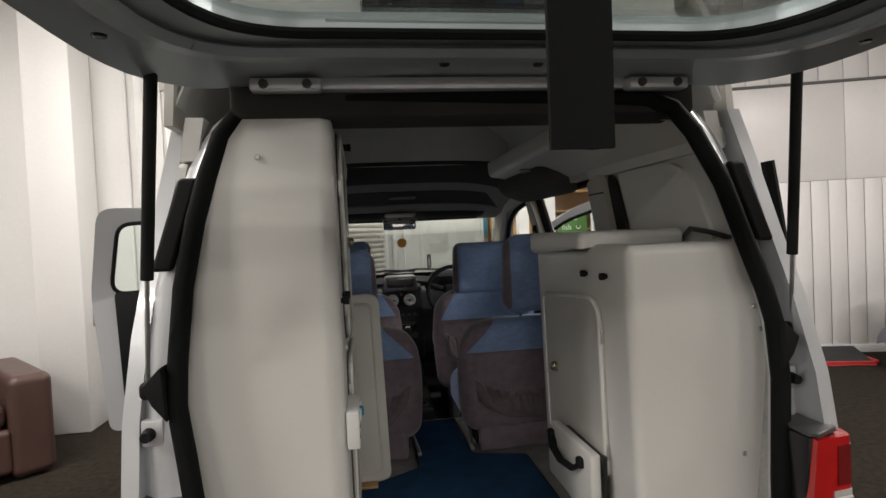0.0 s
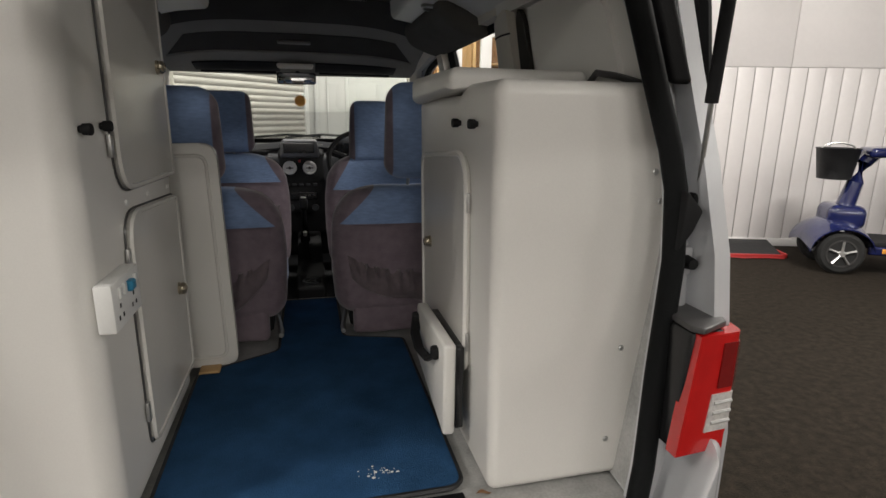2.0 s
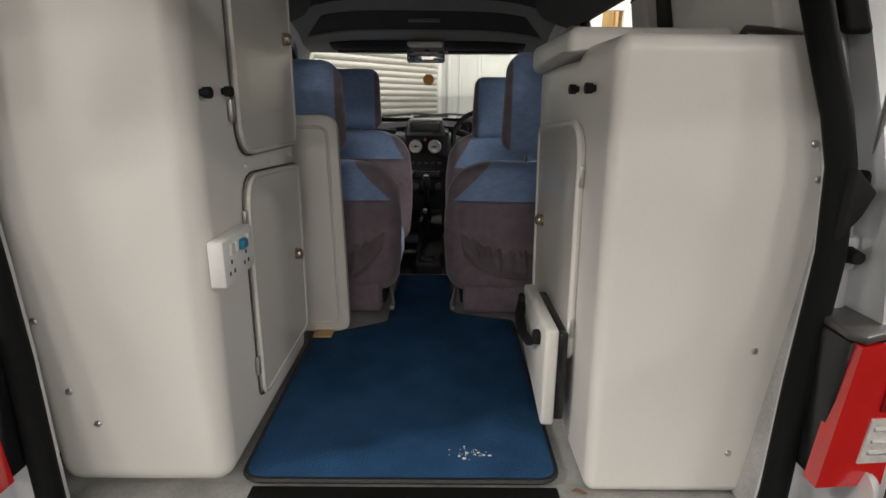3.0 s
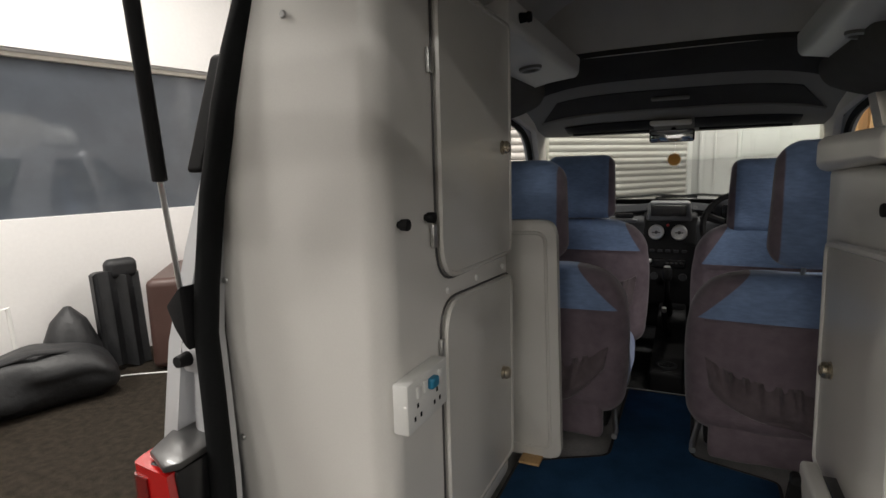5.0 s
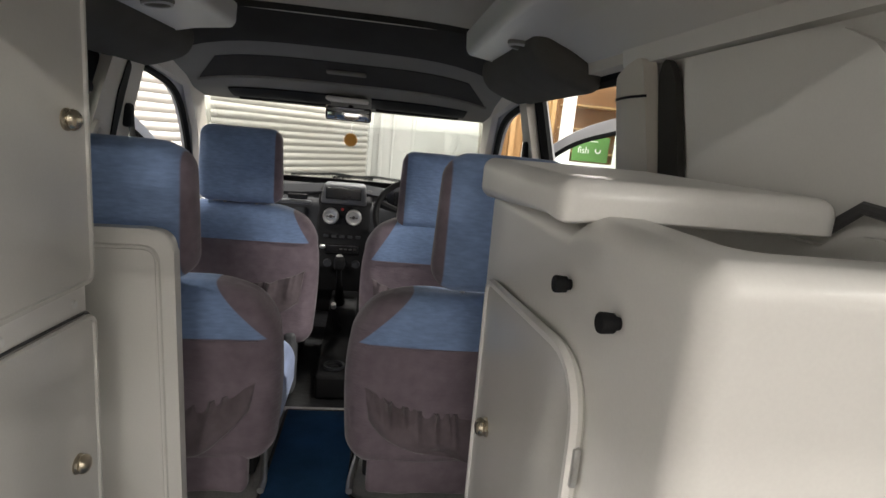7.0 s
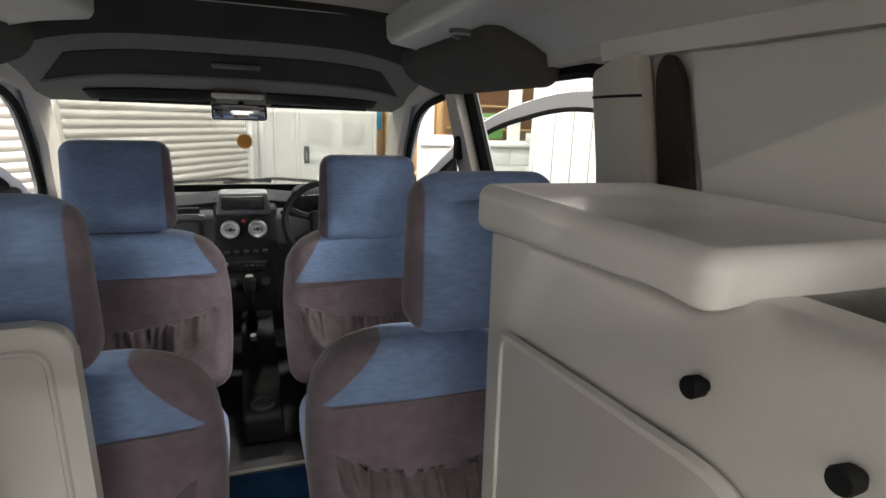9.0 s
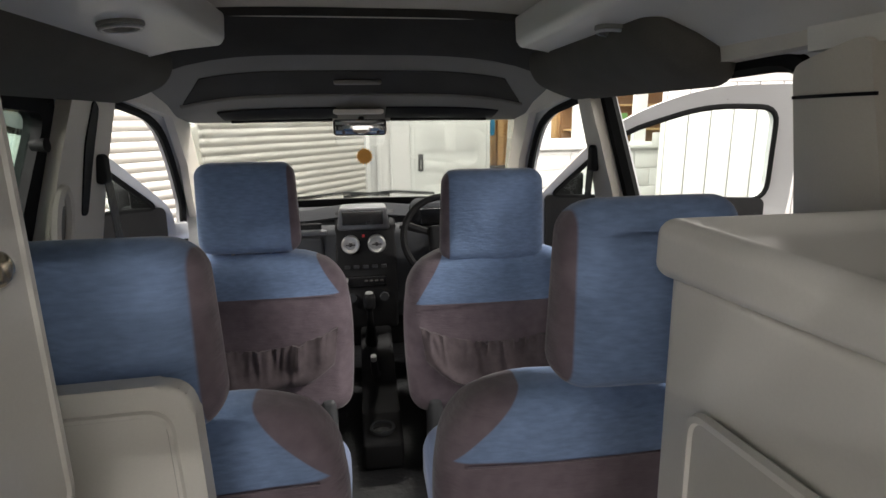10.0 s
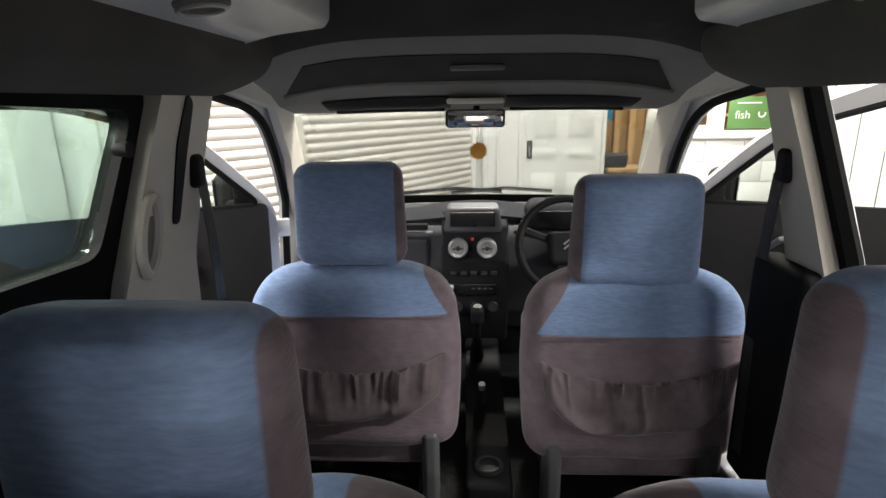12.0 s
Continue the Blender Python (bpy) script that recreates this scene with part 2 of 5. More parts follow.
def prism(points, axis, lo, hi, bevel=0.0, seg=2, bm=None, where=None):
    """A flat outline extruded along an axis; the outline's two numbers are the other two axes in order."""
    own = bmesh.new()
    i = "xyz".index(axis)

    def at(p, v):
        q = list(p)
        q.insert(i, v)
        return Vector(q)
    va, vb = [own.verts.new(at(p, lo)) for p in points], [own.verts.new(at(p, hi)) for p in points]
    own.faces.new(va)
    own.faces.new(list(reversed(vb)))
    for k in range(len(points)):
        j = (k + 1) % len(points)
        own.faces.new((va[k], va[j], vb[j], vb[k]))
    if bevel:
        edges = [e for e in own.edges if where is None or where(e)]
        bmesh.ops.bevel(own, geom=edges, offset=bevel, segments=seg, profile=0.5, affect="EDGES")
    return merged(bm, own)


def sheet(outer, holes, place, thick, bm=None, cuts=0):
    """A panel with openings: outlines in (u, v), placed by place(u, v, depth)."""
    own = bmesh.new()
    rings = [outer, *holes]
    edges, loops = [], []
    for ring in rings:
        vs = [own.verts.new((u, v, 0)) for u, v in ring]
        loops.append(vs)
        edges += [own.edges.new((vs[k], vs[(k + 1) % len(vs)])) for k in range(len(vs))]
    bmesh.ops.triangle_fill(own, edges=edges, use_beauty=True, use_dissolve=False)
    if cuts:
        bmesh.ops.subdivide_edges(own, edges=own.edges[:], cuts=cuts, use_grid_fill=True)
    faces = own.faces[:]
    g = bmesh.ops.extrude_face_region(own, geom=faces)
    top = {v for v in g["geom"] if isinstance(v, bmesh.types.BMVert)}
    for v in own.verts:
        v.co = Vector(place(v.co.x, v.co.y, thick if v in top else 0.0))
    return merged(bm, own)


def rounded(points, r, seg=5):
    """An outline with its corners rounded by r (a number, or one for each corner)."""
    out = []
    n = len(points)
    for i in range(n):
        rr = r[i] if isinstance(r, (list, tuple)) else r
        p, a, b = Vector(points[i]), Vector(points[i - 1]), Vector(points[(i + 1) % n])
        if rr <= 0:
            out.append(tuple(p))
            continue
        da, db = (a - p), (b - p)
        la, lb = min(rr, da.length * 0.49), min(rr, db.length * 0.49)
        s, e = p + da.normalized() * la, p + db.normalized() * lb
        for k in range(seg + 1):
            t = k / seg
            out.append(tuple((1 - t) ** 2 * s + 2 * t * (1 - t) * p + t * t * e))
    return out


def tube(path, radius, sides=8, bm=None, closed=False, flat=1.0, up=(0, 0, 1)):
    """A round or flattened bar along a path."""
    own = bmesh.new()
    pts = [Vector(p) for p in path]
    n = len(pts)
    rings = []
    for i, p in enumerate(pts):
        a, b = (pts[i - 1], pts[(i + 1) % n]) if closed else (pts[max(0, i - 1)], pts[min(n - 1, i + 1)])
        d = (b - a).normalized()
        u = Vector(up)
        if abs(d.dot(u)) > 0.95:
            u = Vector((1, 0, 0))
        s = d.cross(u).normalized()
        w = s.cross(d).normalized()
        rr = radius[i] if isinstance(radius, (list, tuple)) else radius
        rings.append([own.verts.new(p + s * math.cos(2 * math.pi * k / sides) * rr + w * math.sin(2 * math.pi * k / sides) * rr * flat) for k in range(sides)])
    for i in range(n if closed else n - 1):
        r0, r1 = rings[i], rings[(i + 1) % n]
        for k in range(sides):
            own.faces.new((r0[k], r0[(k + 1) % sides], r1[(k + 1) % sides], r1[k]))
    if not closed:
        own.faces.new(list(reversed(rings[0])))
        own.faces.new(rings[-1])
    return merged(bm, own)


def lathe(profile, m=None, seg=20, bm=None):
    """A turned body: (radius, height) round z, then moved by m."""
    own = bmesh.new()
    rings = []
    for r, z in profile:
        rings.append([own.verts.new((r * math.cos(2 * math.pi * k / seg), r * math.sin(2 * math.pi * k / seg), z)) for k in range(seg)] if r > 1e-6 else [own.verts.new((0, 0, z))])
    for a, b in zip(rings, rings[1:]):
        for k in range(seg):
            j = (k + 1) % seg
            q = [a[k % len(a)], a[j % len(a)], b[j % len(b)], b[k % len(b)]]
            q = list(dict.fromkeys(q))
            if len(q) > 2:
                own.faces.new(q)
    for ring in (rings[0], rings[-1]):
        if len(ring) > 2:
            own.faces.new(ring)
    if m is not None:
        own.transform(m)
    return merged(bm, own)


def grid_mesh(nu, nv, f, thick=None, bm=None):
    """A curved sheet f(u, v) for u, v in 0..1; thick: a vector by which a second face lies behind it."""
    own = bmesh.new()
    sets = [[[own.verts.new(Vector(f(i / nu, j / nv)) + (Vector(thick) if s else Vector())) for j in range(nv + 1)] for i in range(nu + 1)] for s in range(2 if thick else 1)]
    for g in sets:
        for i in range(nu):
            for j in range(nv):
                own.faces.new((g[i][j], g[i + 1][j], g[i + 1][j + 1], g[i][j + 1]))
    if thick:
        a, b = sets
        rim = [(i, 0) for i in range(nu)] + [(nu, j) for j in range(nv)] + [(i, nv) for i in range(nu, 0, -1)] + [(0, j) for j in range(nv, 0, -1)]
        for (i, j), (k, l) in zip(rim, rim[1:] + rim[:1]):
            own.faces.new((a[i][j], a[k][l], b[k][l], b[i][j]))
    return merged(bm, own)


def turned(x, y, z, axis):
    """A pose whose z axis points along the named axis."""
    e = {"x": (0, 90, 0), "-x": (0, -90, 0), "y": (-90, 0, 0), "-y": (90, 0, 0), "z": (0, 0, 0), "-z": (180, 0, 0)}[axis]
    return pose(x, y, z, *e)


def carve(ob, cutter):
    """Cut a hollow out of a mesh part."""
    me = bpy.data.meshes.new("t")
    bmesh.ops.recalc_face_normals(cutter, faces=cutter.faces)
    cutter.to_mesh(me)
    cutter.free()
    tool = new("t", me)
    mod = ob.modifiers.new("cut", "BOOLEAN")
    mod.object, mod.operation, mod.solver = tool, "DIFFERENCE", "EXACT"
    bpy.context.view_layer.update()
    got = bpy.data.meshes.new_from_object(ob.evaluated_get(bpy.context.evaluated_depsgraph_get()))
    ob.modifiers.clear()
    ob.data = got
    for p in got.polygons:
        p.use_smooth = True
    got.set_sharp_from_angle(angle=radians(38))
    bpy.data.objects.remove(tool)
    bpy.data.meshes.remove(me)


# ---- the workshop: floor, walls, ceiling ----
single("floor", block((-9, -7, -0.12), (10, 9, 0.0)), M_FLOOR, "dark brown-black workshop carpet, worn and flecked", "floor", kind="structure")
single("ceiling", block((-9, -7, ROOM_H), (10, 9, ROOM_H + 0.15)), M_WALL, "white painted workshop ceiling", "ceiling", kind="structure")


def along(p0, p1):
    """The pose of a wall line: x runs along it from p0, y points to its back."""
    d = Vector(p1) - Vector(p0)
    return pose(p0[0], p0[1], 0, 0, 0, math.degrees(math.atan2(d.y, d.x))), d.length


def wall(name, p0, p1, label, holes=(), thick=0.15, top=ROOM_H, material=None):
    m, length = along(p0, p1)
    bm = sheet([(0, 0), (length, 0), (length, top), (0, top)], holes, lambda u, v, d: (u, d, v), thick)
    ob = part(name, bm, material or M_WALL, None, smooth=False)
    ob.matrix_basis = m
    return tagged(ob, label, "wall", kind="structure"), length


def strip(name, parent, lo, hi, material, bevel=0.004, label=""):
    return part(name, block(lo, hi, bevel), material, parent, label)


# right-hand wall, boarded up to 1.67 m and smooth above
wall_e, len_e = wall("wall_east", (2.25, 4.255), (8.6, 2.35), "glossy white workshop wall with tongue-and-groove boarding")
strip("board_backing", wall_e, (0, -0.006, 0.06), (len_e, -0.001, 1.672), M_GROOVE, 0)
bm = block((0.003, -0.022, 0.06), (0.153, -0.004, 1.67), 0.004)
first = part("board", bm, M_GLOSSWALL, wall_e)
for i in range(1, int(len_e / 0.157)):
    b = first.copy()
    scene.collection.objects.link(b)
    b.location.x = i * 0.157
strip("skirting_board", wall_e, (0, -0.03, 0.0), (len_e, -0.004, 0.075), M_WALL)
for i in range(6):
    strip("upper_panel", wall_e, (i * 1.1 + 0.002, -0.02, 1.674), (min(len_e, i * 1.1 + 1.098), -0.003, 2.60), M_GLOSSWALL, 0.002)
strip("cornice_rail", wall_e, (0, -0.035, 2.602), (len_e, -0.002, 2.625), M_GROOVE, 0.003)
for i in range(30):
    strip("top_board", wall_e, (i * 0.22 + 0.003, -0.018, 2.63), (i * 0.22 + 0.217, -0.003, ROOM_H - 0.002), M_GLOSSWALL, 0.004)

# left-hand wall with its long dark window over a boarded dado
WL0, WL1 = (-5.79, -6.9), (-3.43, 3.56)
wl_m, wl_len = along(WL0, WL1)
s_of = lambda y: (y + 6.9) / (3.56 + 6.9) * wl_len
WIN = (s_of(-2.5), s_of(3.40), 1.02, 2.07)
wall_w, _ = wall("wall_west", WL1, WL0, "white workshop wall with boarded dado under a long window",
                 holes=[[(wl_len - WIN[1], WIN[2]), (wl_len - WIN[0], WIN[2]), (wl_len - WIN[0], WIN[3]), (wl_len - WIN[1], WIN[3])]])
u0, u1 = wl_len - WIN[1], wl_len - WIN[0]
strip("window_sill", wall_w, (u0 - 0.03, -0.05, 0.985), (u1 + 0.03, 0.12, 1.018), M_WALL)
strip("window_head", wall_w, (u0 - 0.03, -0.03, 2.055), (u1 + 0.03, 0.1, 2.12), M_WHITE)
strip("head_shadow_bead", wall_w, (u0, 0.02, 2.025), (u1, 0.09, 2.054), M_TRIM)
for u in (u0, u0 + 2.6, u1 - 0.05):
    strip("window_mullion", wall_w, (u, 0.0, 1.019), (u + 0.05, 0.1, 2.024), M_WHITE)
win = part("window_pane", block((u0 + 0.001, 0.045, 1.02), (u1 - 0.001, 0.055, 2.023)), M_DARKGLASS, wall_w, "dark window pane onto an unlit room")
strip("board_backing", wall_w, (0, -0.006, 0.13), (8, -0.001, 0.984), M_GROOVE, 0)
first = part("board", block((0.0045, -0.022, 0.14), (0.1165, -0.004, 0.983), 0.004), M_GLOSSWALL, wall_w)
for i in range(1, 66):
    b = first.copy()
    scene.collection.objects.link(b)
    b.location.x = i * 0.121
strip("skirting_board", wall_w, (0, -0.03, 0.0), (8, -0.004, 0.138), M_WALL)
for i in range(27):
    strip("upper_board", wall_w, (i * 0.3 + 0.004, -0.016, 2.16), (i * 0.3 + 0.296, -0.003, ROOM_H - 0.002), M_GLOSSWALL, 0.005)
single("pilaster", block((-2.62, 3.30, 0), (-2.30, 3.62, ROOM_H), 0.01), M_WALL, "white painted square pier at the wall's end", "pier", kind="structure")
wall("wall_north_west", (-3.5, 3.64), (-1.80, 3.62), "short white wall beside the roller shutter")
conduit = tube([(-2.05, 3.595, 3.4), (-2.05, 3.595, 0.4)], 0.012)
single("conduit", conduit, M_WALL, "white painted cable conduit on the wall", "conduit", kind="structure")

# roller shutter
SH0, SH1 = (-1.78, 3.665), (0.03, 6.27)
sh_m, sh_len = along(SH0, SH1)
shutter = thing("roller_shutter", sh_m, "closed cream steel roller shutter of curved slats", "shutter", kind="structure")
PITCH = 0.066
prof = [(0.030 + 0.014 * math.sin(math.pi * min(1, k / 8)), k * PITCH / 8 * 0.94) for k in range(9)]
prof = [(-a + 0.03, b) for a, b in prof]
bm = prism(prof + [(0.026, PITCH * 0.94), (0.03, PITCH * 0.5), (0.026, 0.0)], "x", 0.03, sh_len - 0.03)
first = part("slat", bm, M_SHUTTER, shutter)
for i in range(1, 39):
    b = first.copy()
    scene.collection.objects.link(b)
    b.location.z = i * PITCH
part("shutter_backing", block((0, 0.032, 0), (sh_len, 0.045, 2.7)), M_GROOVE, shutter)
part("guide_rail", block((-0.03, -0.03, 0), (0.035, 0.05, 2.7), 0.005), M_WALL, shutter)
part("guide_rail", block((sh_len - 0.035, -0.03, 0), (sh_len + 0.03, 0.05, 2.7), 0.005), M_WALL, shutter)
part("roller_box", block((-0.05, -0.12, 2.56), (sh_len + 0.05, 0.1, 2.95), 0.02), M_SHUTTER, shutter)
wall("wall_over_shutter", (-1.97, 3.56), (0.03, 6.42), "white wall over and behind the roller shutter")

# wall with the panelled door
wall_n, _ = wall("wall_north", (0.03, 6.5), (1.41, 6.5), "white painted partition with a door", holes=[[(0.53, 0.001), (1.36, 0.001), (1.36, 2.02), (0.53, 2.02)]])
single("wall_seam_post", block((0.14, 6.45, 0), (0.19, 6.498, 2.7), 0.006), M_WALL, "white painted upright beside the shutter", "post", kind="structure")
single("wall_pipe", tube([(0.30, 6.46, 0.0), (0.30, 6.46, 2.6)], 0.012), M_WALL, "thin white pipe on the partition", "pipe", kind="structure")
door = thing("door_1", pose(0.565, 6.5, 0), "closed white six-panel door with a grey handle plate", "door", kind="structure")
part("door_leaf", block((0, -0.02, 0.01), (0.815, 0.025, 2.0), 0.004), M_WHITE, door)
for cx in (0.22, 0.60):
    for z0, z1 in ((0.18, 0.72), (0.86, 0.98), (1.08, 1.58), (1.68, 1.88)):
        bm = block((cx - 0.13, -0.026, z0), (cx + 0.13, -0.021, z1), 0.004)
        bm = block((cx - 0.10, -0.032, z0 + 0.03), (cx + 0.10, -0.0265, z1 - 0.03), 0.005, bm=bm)
        part("door_panel", bm, M_WHITE, door)
part("handle_plate", block((0.04, -0.035, 0.87), (0.098, -0.021, 1.06), 0.006), M_SMOKE, door)
part("lever", tube([(0.065, -0.035, 0.99), (0.065, -0.07, 0.99), (0.065, -0.07, 0.90)], 0.009), M_STEEL, door)
for lo, hi in (((-0.045, -0.03, 0), (-0.002, 0.0, 2.07)), ((0.817, -0.03, 0), (0.86, 0.0, 2.07)), ((-0.045, -0.03, 2.022), (0.86, 0.0, 2.07))):
    part("door_frame", block(lo, hi, 0.005), M_WHITE, door)

# timber-lined opening and the sales kiosk beyond
single("wall_north_east", block((1.3, 7.45, 0), (3.6, 7.6, ROOM_H)), M_WOOD, "pale plywood lining of the room beyond", "wall", kind="structure")
for i, x in enumerate((1.50, 1.66, 1.84, 2.05, 2.4)):
    single("timber_stud", block((x, 7.0 + 0.05 * i, 0), (x + 0.07, 7.1 + 0.05 * i, 2.6), 0.004), M_WOOD, "upright pale timber stud", "timber", group="timber studs")
desk = thing("desk", pose(1.75, 6.75, 0), "timber desk in the room beyond", "desk")
part("desk_top", block((-0.25, -0.15, 0.70), (0.3, 0.25, 0.74), 0.006), M_WOOD, desk)
for x in (-0.22, 0.25):
    part("leg", block((x - 0.02, -0.12, 0), (x + 0.02, 0.22, 0.70), 0.004), M_DARKWOOD, desk)
chair = thing("office_chair", pose(1.56, 6.7, 0), "dark padded office chair pushed under the desk", "chair")
part("backrest", cushion((0, 0, 0.82), (0.34, 0.08, 0.16), 0.04, 3), M_NYLON, chair)
part("seat", cushion((0, 0.05, 0.5), (0.4, 0.4, 0.09), 0.04, 3), M_NYLON, chair)
part("stem", tube([(0, 0.05, 0.0), (0, 0.05, 0.47)], 0.03), M_BLACK, chair)
single("blue_folder", block((1.44, 6.52, 1.25), (1.49, 6.56, 1.6), 0.004), M_BLUEPL, "blue document folder on the opening's edge", "folder")

kiosk = thing("kiosk", pose(0, 5.0, 0), "white timber sales kiosk with glazed hatches over a panelled front", "kiosk", kind="structure")
holes = [rounded([(1.62, 1.26), (1.83, 1.26), (1.83, 2.0), (1.62, 2.0)], 0.004, 1), rounded([(1.94, 1.22), (2.39, 1.22), (2.39, 2.0), (1.94, 2.0)], 0.004, 1),
         rounded([(2.50, 1.22), (3.15, 1.22), (3.15, 2.0), (2.50, 2.0)], 0.004, 1)]
part("front", sheet([(1.5, 0), (3.3, 0), (3.3, 2.5), (1.5, 2.5)], holes, lambda u, v, d: (u, d, v), 0.06), M_WHITE, kiosk, smooth=False)
part("counter_ledge", block((1.48, -0.06, 1.165), (3.3, 0.0, 1.20), 0.006), M_WHITE, kiosk)
for r in range(7):
    for c in range(6):
        x0 = 1.51 + c * 0.3 - (0.15 if r % 2 else 0)
        x0, x1 = max(1.502, x0), min(3.3, x0 + 0.295)
        part("front_panel", block((x0, -0.012, 0.03 + r * 0.16), (x1, -0.001, 0.183 + r * 0.16), 0.003), M_WHITE, kiosk)
for a, b in ((1.62, 1.83), (1.94, 2.39), (2.50, 3.15)):
    g = part("pane", block((a, 0.03, 1.22), (b, 0.034, 2.0)), M_GLASS, kiosk)
    g.visible_shadow = False
part("corner_post", block((1.5, 0.062, 0), (1.545, 0.11, 2.5)), M_WHITE, kiosk)
part("back_boarding", block((2.12, 1.1, 0), (3.3, 1.15, 2.5)), M_DARKWOOD, kiosk, "brown timber boarding inside")
for z in (1.30, 1.55, 1.8):
    part("shelf", block((2.14, 0.85, z), (3.28, 1.09, z + 0.02), 0.003), M_WOOD, kiosk)
sign = thing("sign", pose(1.955, 4.985, 1.235), "green card sign with white lettering in the kiosk window", "sign")
part("card", block((0, 0, 0), (0.355, 0.004, 0.235), 0.001), M_GREEN, sign)
cu = bpy.data.curves.new("lettering", "FONT")
cu.body, cu.size, cu.extrude = "fish", 0.085, 0.0008
letters = new("lettering", cu)
letters.data.materials.append(M_WHITE)
letters.parent = sign
letters.matrix_basis = pose(0.05, -0.002, 0.075, 90, 0, 0)
part("swirl", tube([(0.25 + 0.025 * math.cos(a), -0.002, 0.11 + 0.025 * math.sin(a)) for a in np.linspace(2.6, 6.6, 12)], 0.006), M_WHITE, sign)
part("small_print_bar", block((0.06, -0.0015, 0.185), (0.24, -0.0005, 0.195)), M_WHITE, sign)
papers = [single("paper_card", block((2.53 + i * 0.11, 4.93, 1.201), (2.62 + i * 0.11, 4.935, 1.30 - 0.02 * i), 0.001), M_WHITE, "white printed card standing on the kiosk ledge", "card", group="cards on the ledge") for i in range(3)]
single("red_box", block((2.86, 4.93, 1.201), (3.0, 4.98, 1.275), 0.006), M_REDPL, "small red box on the kiosk ledge", "box")

# closing walls behind the camera
wall("wall_south", (9.5, -6.8), (-8.5, -6.8), "plain white wall at the back of the workshop")
wall("wall_south_east", (8.5, 2.5), (8.5, -6.9), "plain white side wall of the workshop")
wall("wall_far_north", (3.4, 7.6), (3.4, 4.0), "plain white wall closing the room beyond")
wall("wall_far_west", (0.05, 7.6), (1.4, 7.6), "plain wall behind the partition")

# fluorescent fittings
for x, y, share in TUBES:
    f = thing("ceiling_light", pose(x, y, ROOM_H), "white twin-tube fluorescent batten fixed to the ceiling", "ceiling light", group="ceiling lights")
    part("body", block((-0.75, -0.06, -0.07), (0.75, 0.06, -0.001), 0.008), M_WHITE, f)
    for dy in (-0.032, 0.032):
        part("tube", tube([(-0.72, dy, -0.092), (0.72, dy, -0.092)], 0.013), M_TUBE, f)
    la = bpy.data.lights.new("tube_light", "AREA")
    la.shape, la.size, la.size_y, la.energy, la.color = "RECTANGLE", 1.45, 0.1, TUBE_POWER * share, (1.0, 0.955, 0.89)
    lo = new("tube_light", la)
    lo.parent = f
    lo.location = (0, 0, -0.125)

# ---- the camper van ----
van = thing("camper_van", pose(0, 0, 0), "silver high-top camper van with tailgate, front doors and side door open", "camper van")


def half_width(z):
    return 0.81 if z < 1.0 else 0.81 - 0.085 * ((z - 1.0) / 0.62) ** 1.4


SLIDE = rounded([(1.15, 0.42), (1.73, 0.42), (1.775, 1.08), (1.935, 1.512), (1.16, 1.525)], [0.05, 0.05, 0.05, 0.03, 0.10])
SLIDE_L = rounded([(1.15, 0.42), (1.60, 0.42), (1.63, 1.08), (1.78, 1.49), (1.15, 1.525)], [0.05, 0.05, 0.05, 0.03, 0.10])
FRONT = rounded([(1.97, 0.42), (2.76, 0.42), (2.86, 1.08), (2.74, 1.25), (2.53, 1.44), (2.06, 1.50), (1.97, 1.1)], [0.06, 0.1, 0.04, 0.1, 0.2, 0.06, 0.1])
SIDE = [(0.10, 0.30), (3.9, 0.30), (3.9, 0.86), (3.30, 0.99), (2.95, 1.44), (2.85, 1.60), (0.33, 1.62), (0.26, 1.30), (0.16, 0.95), (0.10, 0.6)]
ARCH_R = rounded([(3.05, 0.301), (3.65, 0.301), (3.62, 0.55), (3.08, 0.55)], [0, 0, 0.2, 0.2])
